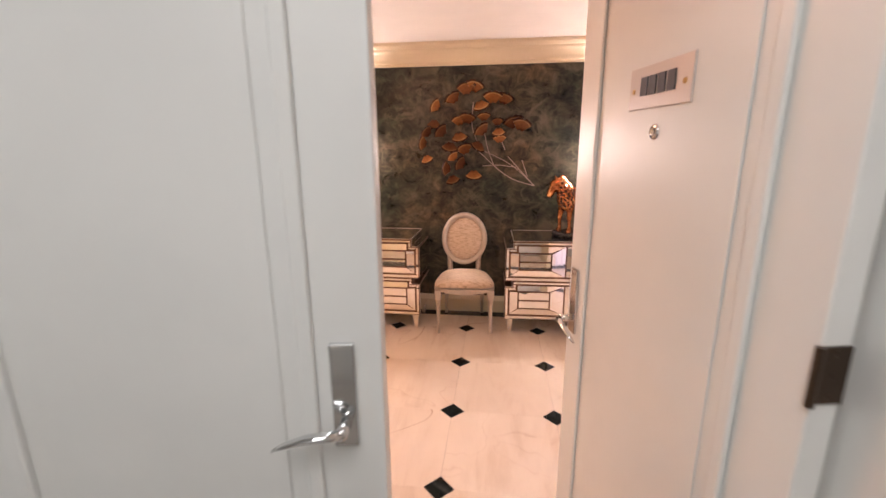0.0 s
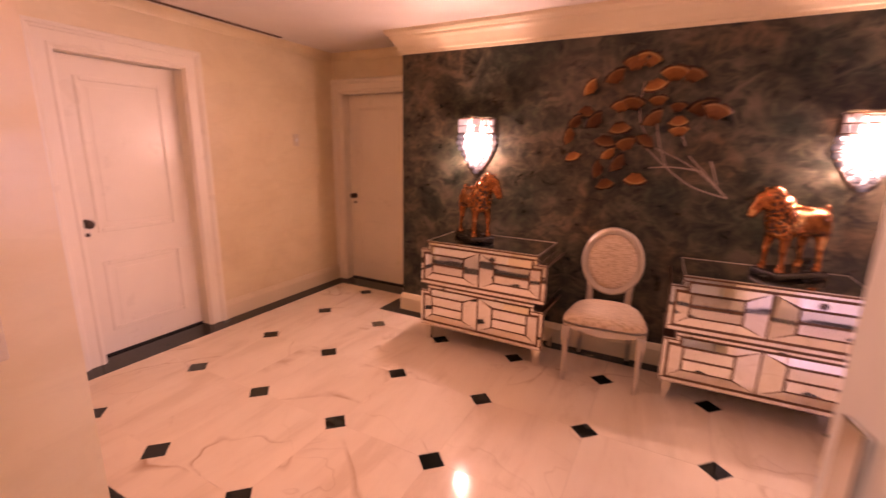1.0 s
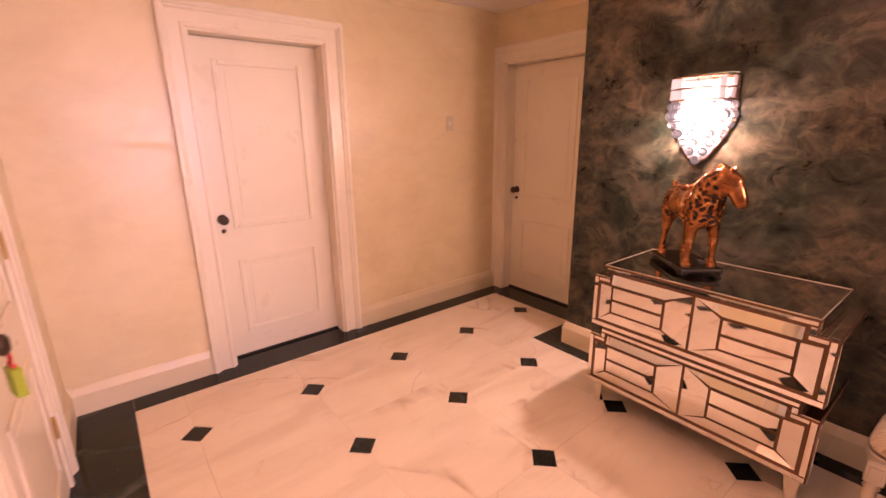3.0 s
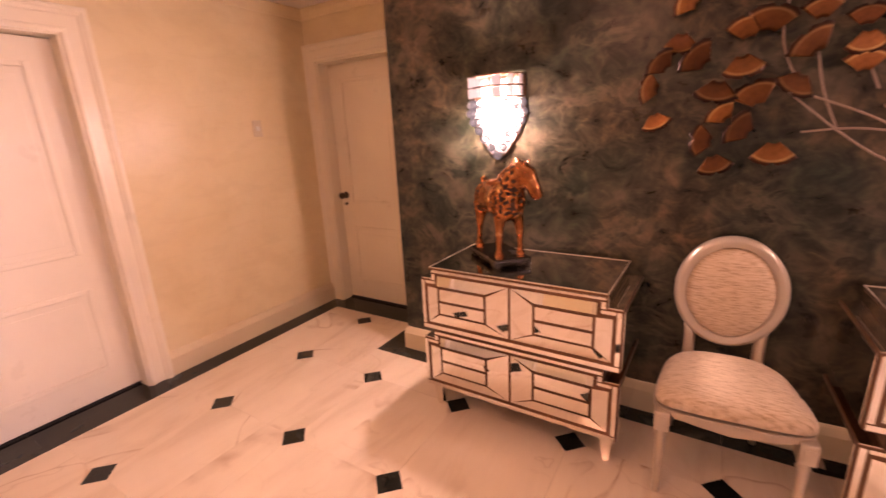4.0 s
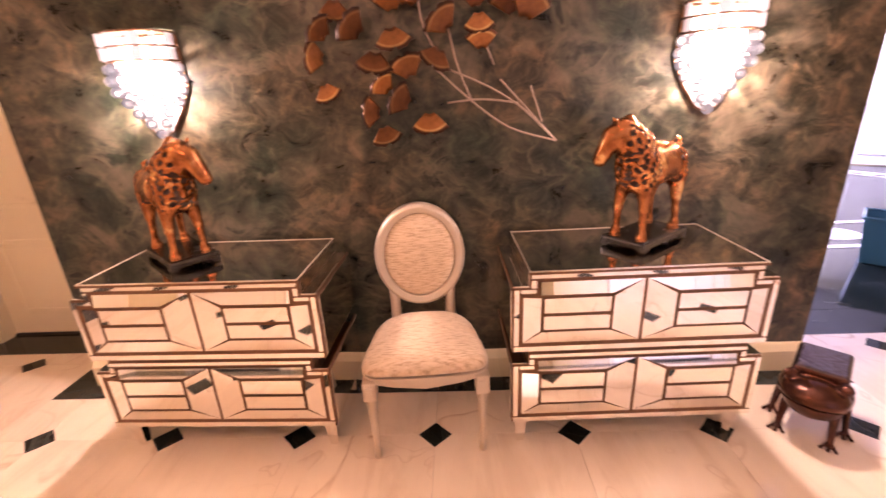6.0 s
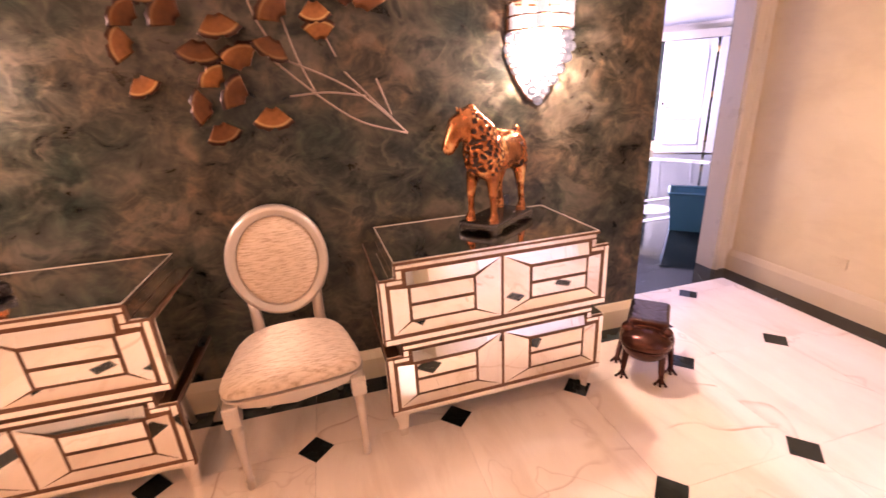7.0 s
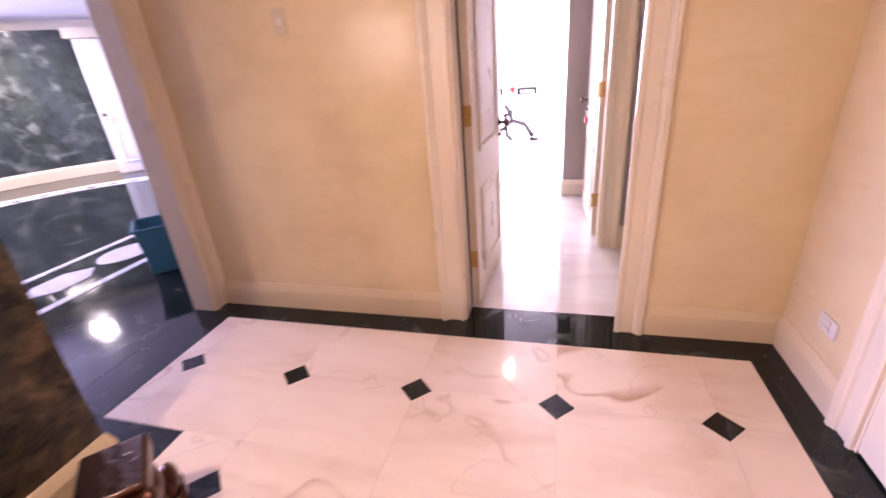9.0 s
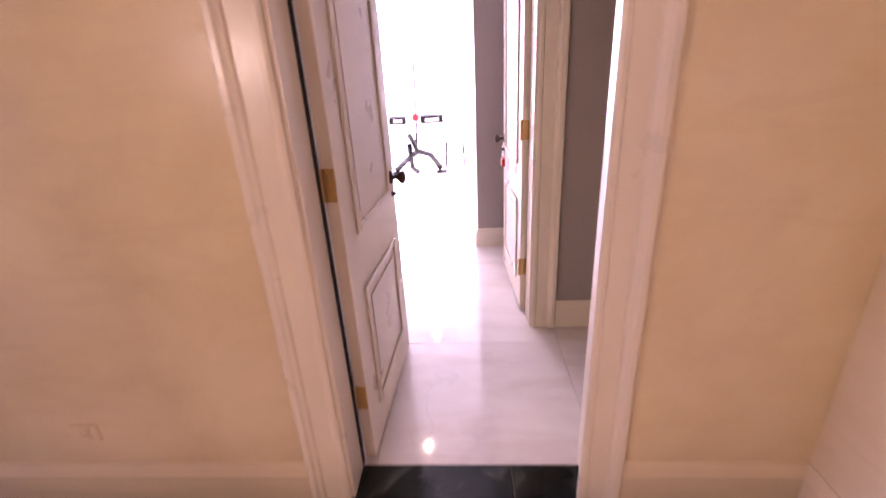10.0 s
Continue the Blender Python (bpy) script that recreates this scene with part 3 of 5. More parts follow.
# ---- things on the walls of the hall ----
# number plate and peephole stay with their leaf
px, pz = 0.43, 1.675
part("number_plate", boxes(((px - 0.112, 0.0005, pz - 0.044), (px + 0.112, 0.008, pz + 0.044))), mat("brushed_steel", (0.55, 0.50, 0.47), 0.35, 0.6), dr, "brushed metal number plate", bevel=0.002)
bm = bmesh.new()
for k in range(4):
    box(bm, (px - 0.062 + k * 0.033, 0.008, pz - 0.016), (px - 0.037 + k * 0.033, 0.0105, pz + 0.022))
part("plate_bars", bm, INK, dr, "dark bars on the number plate")
bm = bmesh.new()
for s in (-1, 1):
    revolve(bm, [(0.006, 0), (0.005, 0.002)], (px + s * 0.092, 0.008, pz - 0.004), Matrix.Rotation(radians(-90), 3, "X"), 8)
part("plate_screw", bm, BRASS, dr)
bm = revolve(bmesh.new(), [(0.017, 0), (0.017, 0.005), (0.012, 0.009), (0.006, 0.006)], (px, 0.0005, pz - 0.092), Matrix.Rotation(radians(-90), 3, "X"), 16)
part("peephole", bm, CHROME, dr, "round chrome peephole", smooth=True)


def switch_plate(name, m, w, h, label, category, rockers=1, material=PLASTIC):
    ob = empty(name, m, label, category)
    part("cover_plate", boxes(((-w / 2, 0, -h / 2), (w / 2, 0.007, h / 2))), material, ob, bevel=0.003)
    for k in range(rockers):
        z = (k - (rockers - 1) / 2) * h * 0.42
        part("rocker" if rockers == 1 else "socket", boxes(((-w * 0.2, 0.0075, z - h * 0.14), (w * 0.2, 0.012, z + h * 0.14))), CREAM if material == CREAM else WPLASTIC, ob, bevel=0.002)
    return ob


switch_plate("wall_switch", pose(-3.03, 0.33, 1.53, 0, 0, -90), 0.07, 0.115, "ivory light switch on the cream wall", "switch")
switch_plate("wall_switch", pose(3.03, 0.08, 1.56, 0, 0, 90), 0.07, 0.115, "ivory light switch on the cream wall", "switch")
switch_plate("wall_outlet", pose(2.72, -2.22, 0.30), 0.115, 0.07, "white double socket low on the wall", "socket", 2, WPLASTIC)
switch_plate("wall_outlet", pose(3.03, 0.16, 0.30, 0, 0, 90), 0.10, 0.07, "cream socket plate painted like the wall", "socket", 2, CREAM)

kp = empty("alarm_keypad", pose(-1.03, -2.545, 1.085, 0, 0, -90), "ivory alarm keypad with a dark display", "keypad")
part("case", boxes(((-0.075, 0, -0.085), (0.075, 0.028, 0.085))), PLASTIC, kp, bevel=0.006)
part("display", boxes(((-0.060, 0.0285, 0.028), (0.060, 0.031, 0.052))), BLACK, kp, "dark display strip")
LED = mat("green_led", (0.2, 0.8, 0.1), 0.4)
bsdf(LED).inputs["Emission Color"].default_value = (0.4, 1, 0.1, 1)
bsdf(LED).inputs["Emission Strength"].default_value = 2.0
part("indicator_light", boxes(((0.035, 0.0312, 0.036), (0.042, 0.0322, 0.043))), LED, kp, "small green light")
RUB = paint("brown_rubber", (0.20, 0.13, 0.09), 0.6)
for r in range(4):
    for c in range(3):
        part("key", boxes(((-0.030 + c * 0.024 - 0.008, 0.0285, -0.005 - r * 0.018 - 0.005), (-0.030 + c * 0.024 + 0.008, 0.032, -0.005 - r * 0.018 + 0.005))), RUB, kp)
part("alarm_key", boxes(((0.046, 0.0285, -0.03), (0.064, 0.032, -0.015))), RED, kp, "red key")

tag = empty("gift_tag", pose(-1.685, -2.262, 0.86, 0, 0, 20), "lime green hanging ornament with red ribbon on the knob", "ornament")
part("box", boxes(((-0.030, -0.012, -0.055), (0.030, 0.012, 0.025))), LIME, tag, bevel=0.004)
bm = bmesh.new()
tube(bm, [(0, 0, 0.025), (-0.012, 0, 0.055), (0, 0, 0.085), (0.012, 0, 0.055), (0, 0, 0.025)], 0.003, 6, up=(0, 1, 0))
tube(bm, [(-0.02, 0.0, 0.034), (0, 0, 0.026), (0.02, 0.0, 0.034)], 0.006, 6, up=(0, 1, 0))
part("ribbon", bm, RED, tag, "red ribbon loop")

vent = empty("ceiling_vent", pose(-2.93, -0.60, CE), "long narrow slot vent in the ceiling", "vent")
part("frame", boxes(((-0.055, -0.75, -0.006), (-0.035, 0.75, 0)), ((0.035, -0.75, -0.006), (0.055, 0.75, 0)), ((-0.035, -0.75, -0.006), (0.035, -0.735, 0)), ((-0.035, 0.735, -0.006), (0.035, 0.75, 0))), CEIL, vent, bevel=0.001)
# dark sheet painted as the shade behind the slats
part("slot", boxes(((-0.035, -0.735, -0.003), (0.035, 0.735, -0.0005))), GAP_SHADE, vent)
for k in (-0.018, 0.0, 0.018):
    part("slat", boxes(((k - 0.003, -0.735, -0.006), (k + 0.003, 0.735, -0.0035))), BRONZE, vent)

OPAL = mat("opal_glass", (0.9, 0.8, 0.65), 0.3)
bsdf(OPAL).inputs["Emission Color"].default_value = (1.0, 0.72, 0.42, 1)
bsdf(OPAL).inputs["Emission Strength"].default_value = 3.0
# unseen rim added to house the warm fill lamps; OPAL stays unused
dome = empty("ceiling_light", pose(-0.9, -1.75, CE), "round brass ceiling rim, added around unseen warm fill lamps", "ceiling light")
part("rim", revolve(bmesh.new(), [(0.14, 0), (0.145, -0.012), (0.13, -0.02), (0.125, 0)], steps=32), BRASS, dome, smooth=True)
for x, y in ((5.52, -0.65), (7.68, -0.62)):
    dn = empty("downlight", pose(x, y, CE), "small recessed round downlight, switched on", "ceiling light", "corridor downlights")
    part("trim_ring", revolve(bmesh.new(), [(0.035, 0), (0.055, -0.002), (0.055, -0.006), (0.035, -0.006)], steps=20), WPLASTIC, dn)
    GLOW = bpy.data.materials.get("lamp_glow") or mat("lamp_glow", (1, 0.9, 0.75), 0.4)
    bsdf(GLOW).inputs["Emission Color"].default_value = (1.0, 0.85, 0.62, 1)
    bsdf(GLOW).inputs["Emission Strength"].default_value = 60.0
    part("bulb", revolve(bmesh.new(), [(0.030, -0.001), (0.028, -0.004), (0.01, -0.006)], steps=16), GLOW, dn)

# ---- crystal sconces ----
CRYSTAL = bpy.data.materials.new("lit_crystal")
CRYSTAL.use_nodes = True
nt = CRYSTAL.node_tree
nt.nodes.remove(nt.nodes["Principled BSDF"])
tr, gl, em = nt.nodes.new("ShaderNodeBsdfTransparent"), nt.nodes.new("ShaderNodeBsdfGlossy"), nt.nodes.new("ShaderNodeEmission")
gl.inputs["Roughness"].default_value = 0.04
gl.inputs["Color"].default_value = (0.34, 0.34, 0.34, 1)
em.inputs["Color"].default_value, em.inputs["Strength"].default_value = (0.96, 0.94, 1.0, 1), 0.75
fr = nt.nodes.new("ShaderNodeFresnel")
fr.inputs[0].default_value = 1.6
m1, ad = nt.nodes.new("ShaderNodeMixShader"), nt.nodes.new("ShaderNodeAddShader")
nt.links.new(fr.outputs[0], m1.inputs[0])
nt.links.new(tr.outputs[0], m1.inputs[1])
nt.links.new(gl.outputs[0], m1.inputs[2])
m2 = nt.nodes.new("ShaderNodeMixShader")
m2.inputs[0].default_value = 0.20
nt.links.new(m1.outputs[0], m2.inputs[1])
nt.links.new(em.outputs[0], m2.inputs[2])
nt.links.new(m2.outputs[0], nt.nodes["Material Output"].inputs[0])


BULB = mat("sconce_bulb_glow", (1, 0.9, 0.8), 0.4)
bsdf(BULB).inputs["Emission Color"].default_value = (1.0, 0.86, 0.78, 1)
bsdf(BULB).inputs["Emission Strength"].default_value = 3.0


CUTGLASS = CRYSTAL.copy()
CUTGLASS.name = "cut_glass_bar"
for n in CUTGLASS.node_tree.nodes:
    if n.type == "EMISSION":
        n.inputs["Strength"].default_value, n.inputs["Color"].default_value = 2.2, (1.0, 0.80, 0.74, 1)


MASK_GREY = paint("dull_grey_metal", (0.12, 0.115, 0.12), 0.5)


def gem(bm, r, h):
    return revolve(bm, [(r * 0.12, -h), (r * 0.52, -h * 0.86), (r * 0.87, -h * 0.48), (r, 0), (r * 0.87, h * 0.48), (r * 0.52, h * 0.86), (r * 0.12, h)], steps=10)


def sconce():
    ob = empty("wall_sconce", Matrix(), "lit half-round crystal wall sconce on a bronze plate", "wall lamp", "pair of sconces")
    out = [(-0.142, 0.20), (0.142, 0.20), (0.150, 0.00), (0.105, -0.10), (0.045, -0.185), (0.0, -0.205), (-0.045, -0.185), (-0.105, -0.10), (-0.150, 0.00)]
    part("back_plate", prism(bmesh.new(), out, lambda u, v: (u, -0.012, v), lambda u, v: (u, -0.001, v)), BRONZE, ob, "dark bronze plate", bevel=0.003)
    # unseen plate added over the bronze to tame its bright glow
    part("mask_plate", prism(bmesh.new(), [(u * 0.93, v * 0.96) for u, v in out], lambda u, v: (u, -0.0155, v), lambda u, v: (u, -0.0125, v)), MASK_GREY, ob, "unseen grey plate, added to dull the light behind the beads")
    for z, r in ((0.205, 0.141), (0.152, 0.141), (0.098, 0.145)):
        bm = bmesh.new()
        path = [(r * math.cos(radians(a)), -0.012 - 0.85 * r * math.sin(radians(a)), z) for a in range(0, 181, 9)]
        tube(bm, path, 0.0045, 6)
        part("ring", bm, BRONZE, ob, smooth=True)
    # unseen cover added to keep light off the wall above
    top = [(0.139, -0.012), (0.136, -0.045), (0.118, -0.070), (-0.118, -0.070), (-0.136, -0.045), (-0.139, -0.012)]
    part("top_light_shield", prism(bmesh.new(), top, lambda u, v: (u, v, 0.209), lambda u, v: (u, v, 0.204)), BRONZE, ob, "unseen bronze cover, added to keep light off the wall above")
    # bars added across the open front to break up the upward light
    for a in (42, 66, 90, 114, 138):
        d = Vector((math.cos(radians(a)), -math.sin(radians(a)), 0))
        bm = tube(bmesh.new(), [Vector((0, -0.030, 0.206)) + d * 0.050, Vector((0, -0.012, 0.206)) + Vector((d.x * 0.138, d.y * 0.118, 0))], 0.006, 6)
        part("shaping_spoke", bm, BRONZE, ob)
    bar = boxes(((-0.030, -0.006, -0.023), (0.030, 0.006, 0.023)))
    pr = part("prism_drop", bar, CUTGLASS, ob, "cut glass bar", bevel=0.003)
    drop = part("crystal_bead", gem(bmesh.new(), 0.0225, 0.0215), CRYSTAL, ob, "clear crystal bead")
    firsts = {pr: True, drop: True}

    def hang(src, place, rz):
        if firsts.pop(src, False):
            o = src
        else:
            o = src.copy()
            scene.collection.objects.link(o)
        o.matrix_basis = pose(*place, 0, 0, rz)

    for z in (0.178, 0.125):
        for k in range(6):
            a = radians(14 + k * 30.4)
            hang(pr, (0.137 * math.cos(a), -0.012 - 0.117 * math.sin(a), z), math.degrees(a) - 90)
    for z, r, n in ((0.070, 0.140, 8), (0.027, 0.146, 8), (-0.016, 0.134, 7), (-0.060, 0.108, 5), (-0.104, 0.074, 3), (-0.147, 0.036, 2), (-0.190, 0.010, 1)):
        for k in range(n):
            edge = 6 if n > 4 else 28
            a = radians(edge + k * (180 - 2 * edge) / (n - 1)) if n > 1 else radians(90)
            hang(drop, (r * math.cos(a), -0.030 - 0.85 * r * math.sin(a) + 0.008, z), k * 17)
    for dx in (-0.06, 0.06):
        bm = revolve(bmesh.new(), [(0.008, -0.02), (0.017, 0.01), (0.014, 0.03), (0.004, 0.05)], (dx, -0.07, 0.06), None, 12)
        part("bulb", bm, BULB, ob, "glowing bulb", smooth=True)
    return ob


s1 = sconce()
s1.matrix_world = pose(-1.14, 0.42, 1.50)
copy_thing(s1, pose(1.18, 0.42, 1.50))

# ---- copper leaf branch on the feature wall ----
COPPER = mat("copper_leaf", (0.35, 0.12, 0.04), 0.36, 0.6)
v = coords(COPPER, "Object")
wv = noise_tex(COPPER, v, 38.0, 5)
sep = COPPER.node_tree.nodes.new("ShaderNodeSeparateXYZ")
COPPER.node_tree.links.new(v, sep.inputs[0])
flat = COPPER.node_tree.nodes.new("ShaderNodeCombineXYZ")
COPPER.node_tree.links.new(sep.outputs["X"], flat.inputs["X"])
COPPER.node_tree.links.new(sep.outputs["Z"], flat.inputs["Z"])
far = COPPER.node_tree.nodes.new("ShaderNodeVectorMath")
far.operation = "LENGTH"
COPPER.node_tree.links.new(flat.outputs[0], far.inputs[0])
rim = ramp(COPPER, far.outputs["Value"], [(0.01, (0.22, 0.075, 0.020)), (0.060, (0.30, 0.110, 0.028)), (0.104, (0.36, 0.140, 0.036)), (0.109, (0.60, 0.36, 0.14)), (0.114, (0.48, 0.25, 0.09)), (0.119, (0.09, 0.028, 0.011))])
tone = ramp(COPPER, wv, [(0.3, (0.55, 0.5, 0.45)), (0.7, (1, 1, 1))])
info = COPPER.node_tree.nodes.new("ShaderNodeObjectInfo")
each = ramp(COPPER, info.outputs["Random"], [(0.0, (0.26, 0.22, 0.20)), (0.5, (0.52, 0.50, 0.48)), (1.0, (1.05, 1.08, 1.1))])
link(COPPER, mix(COPPER, 1.0, mix(COPPER, 0.8, rim, tone, "MULTIPLY"), each, "MULTIPLY"), "Base Color")
TWIG = paint("pewter_stem", (0.36, 0.27, 0.22), 0.4)
bsdf(TWIG).inputs["Metallic"].default_value = 0.5


def fan_leaf(bm):
    """A cupped ginkgo fan with a notched rim; the stalk at the origin, the fan upwards, thick."""
    na, nr = 14, 5
    grid = []
    for back in (0, 1):
        rows = []
        for j in range(nr + 1):
            row = []
            for i in range(na + 1):
                a = radians(-45 + 90 * i / na)
                lobe = 1.0 - 0.12 * math.exp(-((i / na - 0.5) / 0.06) ** 2) + 0.025 * math.cos(i * 2.1)
                r = 0.030 + (0.132 * lobe - 0.030) * j / nr
                dep = -0.014 * math.cos(a * 1.5) * (j / nr) ** 1.6 - 0.007 * math.sin(3.1 * j / nr) - 0.003 * (i % 2)
                row.append(bm.verts.new((r * math.sin(a), dep + (0.0035 if back else 0), r * math.cos(a))))
            rows.append(row)
        grid.append(rows)
    f, b = grid
    for g, flip in ((f, 0), (b, 1)):
        for j in range(nr):
            for i in range(na):
                q = (g[j][i], g[j][i + 1], g[j + 1][i + 1], g[j + 1][i])
                bm.faces.new(q[::-1] if flip else q)
    ring = lambda g: [g[0][i] for i in range(na + 1)] + [g[j][na] for j in range(1, nr + 1)] + [g[nr][i] for i in range(na - 1, -1, -1)] + [g[j][0] for j in range(nr - 1, 0, -1)]
    ra, rb = ring(f), ring(b)
    for i in range(len(ra)):
        bm.faces.new((ra[i], rb[i], rb[(i + 1) % len(ra)], ra[(i + 1) % len(ra)]))
    return bm


art = empty("wall_sculpture", pose(0.0, 0.42, 1.5), "copper ginkgo branch sculpture mounted on the dark wall", "wall art")
LEAVES = [(-0.38, 0.17, 45, 0.64), (-0.42, 0.08, 80, 0.66), (-0.25, 0.175, 45, 0.76), (-0.39, -0.05, 200, 0.60), (-0.32, 0.25, 175, 0.66),
          (-0.10, 0.14, 190, 0.74), (-0.18, 0.055, 170, 0.76), (-0.05, 0.022, 20, 0.76), (-0.15, -0.04, 40, 0.62), (-0.205, -0.14, 85, 0.68),
          (-0.08, -0.10, 60, 0.72), (-0.16, -0.23, 195, 0.66), (0.03, -0.187, 180, 0.74), (0.10, 0.185, 40, 0.78), (0.25, 0.11, 5, 0.62),
          (0.24, 0.18, 185, 0.60), (0.37, 0.24, 15, 0.90), (0.43, 0.22, -15, 0.90), (-0.10, 0.265, 10, 0.70), (-0.03, 0.28, -10, 0.76),
          (0.07, 0.06, 150, 0.70), (0.112, 0.295, 5, 0.60), (0.23, 0.25, 0, 0.56), (0.083, 0.397, -160, 0.76), (0.187, 0.448, 0, 0.86),
          (0.28, 0.437, -15, 0.80), (-0.04, 0.522, 5, 0.86), (0.03, 0.54, -15, 0.80), (-0.15, 0.45, 35, 0.76), (-0.30, 0.39, 60, 0.66)]
fl = None
for i, (x, z, r, s) in enumerate(LEAVES):
    if fl is None:
        fl = part("leaf", fan_leaf(bmesh.new()), COPPER, art, smooth=True)
        o = fl
    else:
        o = fl.copy()
        scene.collection.objects.link(o)
    s *= 1.14
    rnd = random.Random(i)
    c = pose(x, -0.045 - 0.03 * rnd.random(), z) @ pose(0, 0, 0, rnd.uniform(-16, 20), -r, rnd.uniform(-20, 20)) @ pose(0, 0, -0.065 * s)
    o.matrix_basis = c @ Matrix.Diagonal((s, s, s, 1))
ROOT = (0.563, -0.035, -0.29)
STEMS = [[ROOT, (0.36, -0.05, -0.235), (0.21, -0.055, -0.12), (0.05, -0.05, 0.03)], [ROOT, (0.42, -0.045, -0.15), (0.29, -0.05, -0.065), (0.12, -0.05, 0.01)],
         [ROOT, (0.45, -0.04, -0.17), (0.325, -0.04, -0.035)], [(0.50, -0.04, -0.21), (0.448, -0.045, -0.065)],
         [(0.40, -0.045, -0.13), (0.25, -0.055, -0.105), (0.106, -0.06, -0.117)], [(0.21, -0.055, -0.12), (0.15, -0.05, 0.02), (0.12, -0.04, 0.16)],
         [(0.30, -0.04, 0.02), (0.27, -0.04, 0.09)], [(0.10, -0.05, 0.02), (0.0, -0.045, 0.2), (0.02, -0.045, 0.42)]]
for st in STEMS:
    pts = []
    for a, b in zip(st, st[1:]):
        pts += [Vector(a).lerp(Vector(b), k / 4) for k in range(4)]
    pts.append(Vector(st[-1]))
    for _ in range(3):
        pts = [pts[0]] + [(pts[i - 1] + 2 * pts[i] + pts[i + 1]) / 4 for i in range(1, len(pts) - 1)] + [pts[-1]]
    part("stem", tube(bmesh.new(), pts, 0.0040, 6, up=(0, 1, 0)), TWIG, art, "thin pewter stem", smooth=True)

# ---- mirrored chests ----
SILVER = paint("champagne_silver_paint", (0.58, 0.50, 0.41), 0.32)
bsdf(SILVER).inputs["Metallic"].default_value = 0.55


def chest(name):
    ob = empty(name, Matrix(), "two-drawer mirrored chest with stepped fronts and bronze lines", "chest of drawers", "pair of mirrored chests")
    HW, HN, D = 0.480, 0.418, 0.46
    for nm, w, y, z0, z1 in (("lower_case", HW, 0, 0.145, 0.42), ("waist", HN, 0.004, 0.42, 0.475), ("upper_case", HW, 0, 0.475, 0.745), ("top_case", HN, 0, 0.745, 0.803)):
        part(nm, boxes(((-w, y, z0), (w, D, z1))), BRONZE, ob, "bronze-brown casework", bevel=0.002)
    for sx in (-1, 1):
        for y in (0.062, 0.415):
            bm = bmesh.new()
            x = sx * 0.435
            prism(bm, [(-1, -1), (1, -1), (1, 1), (-1, 1)], lambda u, v: (x + u * 0.030, y + v * 0.030, 0.145), lambda u, v: (x + u * 0.016, y + v * 0.016, 0.0))
            part("leg", bm, MIRROR, ob, "tapered mirrored foot", bevel=0.003)

    def panel(pts, name_="mirror_panel"):
        """A bevelled mirror piece; points (x, z, out)."""
        c = [sum(p[i] for p in pts) / len(pts) for i in (0, 1)]
        sh = []
        for x, z, o in pts:
            dx, dz = c[0] - x, c[1] - z
            sh.append((x + math.copysign(min(0.0028, abs(dx)), dx), z + math.copysign(min(0.0028, abs(dz)), dz), o))
        bm = bmesh.new()
        f = [bm.verts.new((x, -o, z)) for x, z, o in sh]
        b = [bm.verts.new((x, 0.001, z)) for x, z, o in sh]
        bm.faces.new(f)
        bm.faces.new(b[::-1])
        for i in range(len(f)):
            bm.faces.new((f[i], b[i], b[(i + 1) % len(f)], f[(i + 1) % len(f)]))
        return part(name_, bm, MIRROR, drawer)

    for z0, z1, zt in ((0.148, 0.417, 0.468), (0.478, 0.742, 0.800)):
        drawer = empty("drawer", Matrix())
        drawer.parent = ob
        tagged(drawer, "drawer front of bevelled mirror pieces")
        R = 0.026
        for s in (-1, 1):
            rect = lambda xa, za, xb, zb, o=0.006: [(s * xa, za, o), (s * xb, za, o), (s * xb, zb, o), (s * xa, zb, o)]
            panel(rect(HW - R, z0 + R, HW - 0.002, z1))
            panel(rect(HN - R, z1, HN - 0.002, zt - R + 0.004))
            panel(rect(HN - R, z1 - 0.020, HW - R, z1))
            xi, xn, xa, xb = HW - R - 0.010, HN - R - 0.010, 0.375, 0.115
            zi0, zi1, zn = z0 + R + 0.010, z1 - 0.032, zt - R - 0.004
            zr0 = zi0 + 0.055
            zm = (zr0 + zi1) / 2
            lo, hi = 0.004, 0.013
            panel([(s * 0.003, zn, lo), (s * xn, zn, lo), (s * xn, zi1 + 0.006, hi), (s * xb, zi1 + 0.006, hi)])
            panel([(s * 0.003, zn, lo), (s * xb, zi1, hi), (s * xb, zr0, hi), (s * 0.003, zi0, lo)])
            panel([(s * 0.003, zi0, lo), (s * xb, zr0, hi), (s * xa, zr0, hi), (s * xi, zi0, lo)])
            panel([(s * xi, zi0, lo), (s * xa, zr0, hi), (s * xa, zi1, hi), (s * xi, zi1, lo)])
            panel([(s * (xb + 0.006), zr0 + 0.006, hi + 0.002), (s * (xa - 0.006), zr0 + 0.006, hi + 0.002), (s * (xa - 0.006), zm - 0.004, hi + 0.002), (s * (xb + 0.006), zm - 0.004, hi + 0.002)])
            panel([(s * (xb + 0.006), zm + 0.004, hi + 0.002), (s * (xa - 0.006), zm + 0.004, hi + 0.002), (s * (xa - 0.006), zi1 - 0.002, hi + 0.002), (s * (xb + 0.006), zi1 - 0.002, hi + 0.002)])
        panel([(-HW + 0.002, z0, 0.006), (HW - 0.002, z0, 0.006), (HW - 0.002, z0 + R, 0.006), (-HW + 0.002, z0 + R, 0.006)])
        panel([(-HN + 0.002, zt - R + 0.006, 0.006), (HN - 0.002, zt - R + 0.006, 0.006), (HN - 0.002, zt, 0.006), (-HN + 0.002, zt, 0.006)])
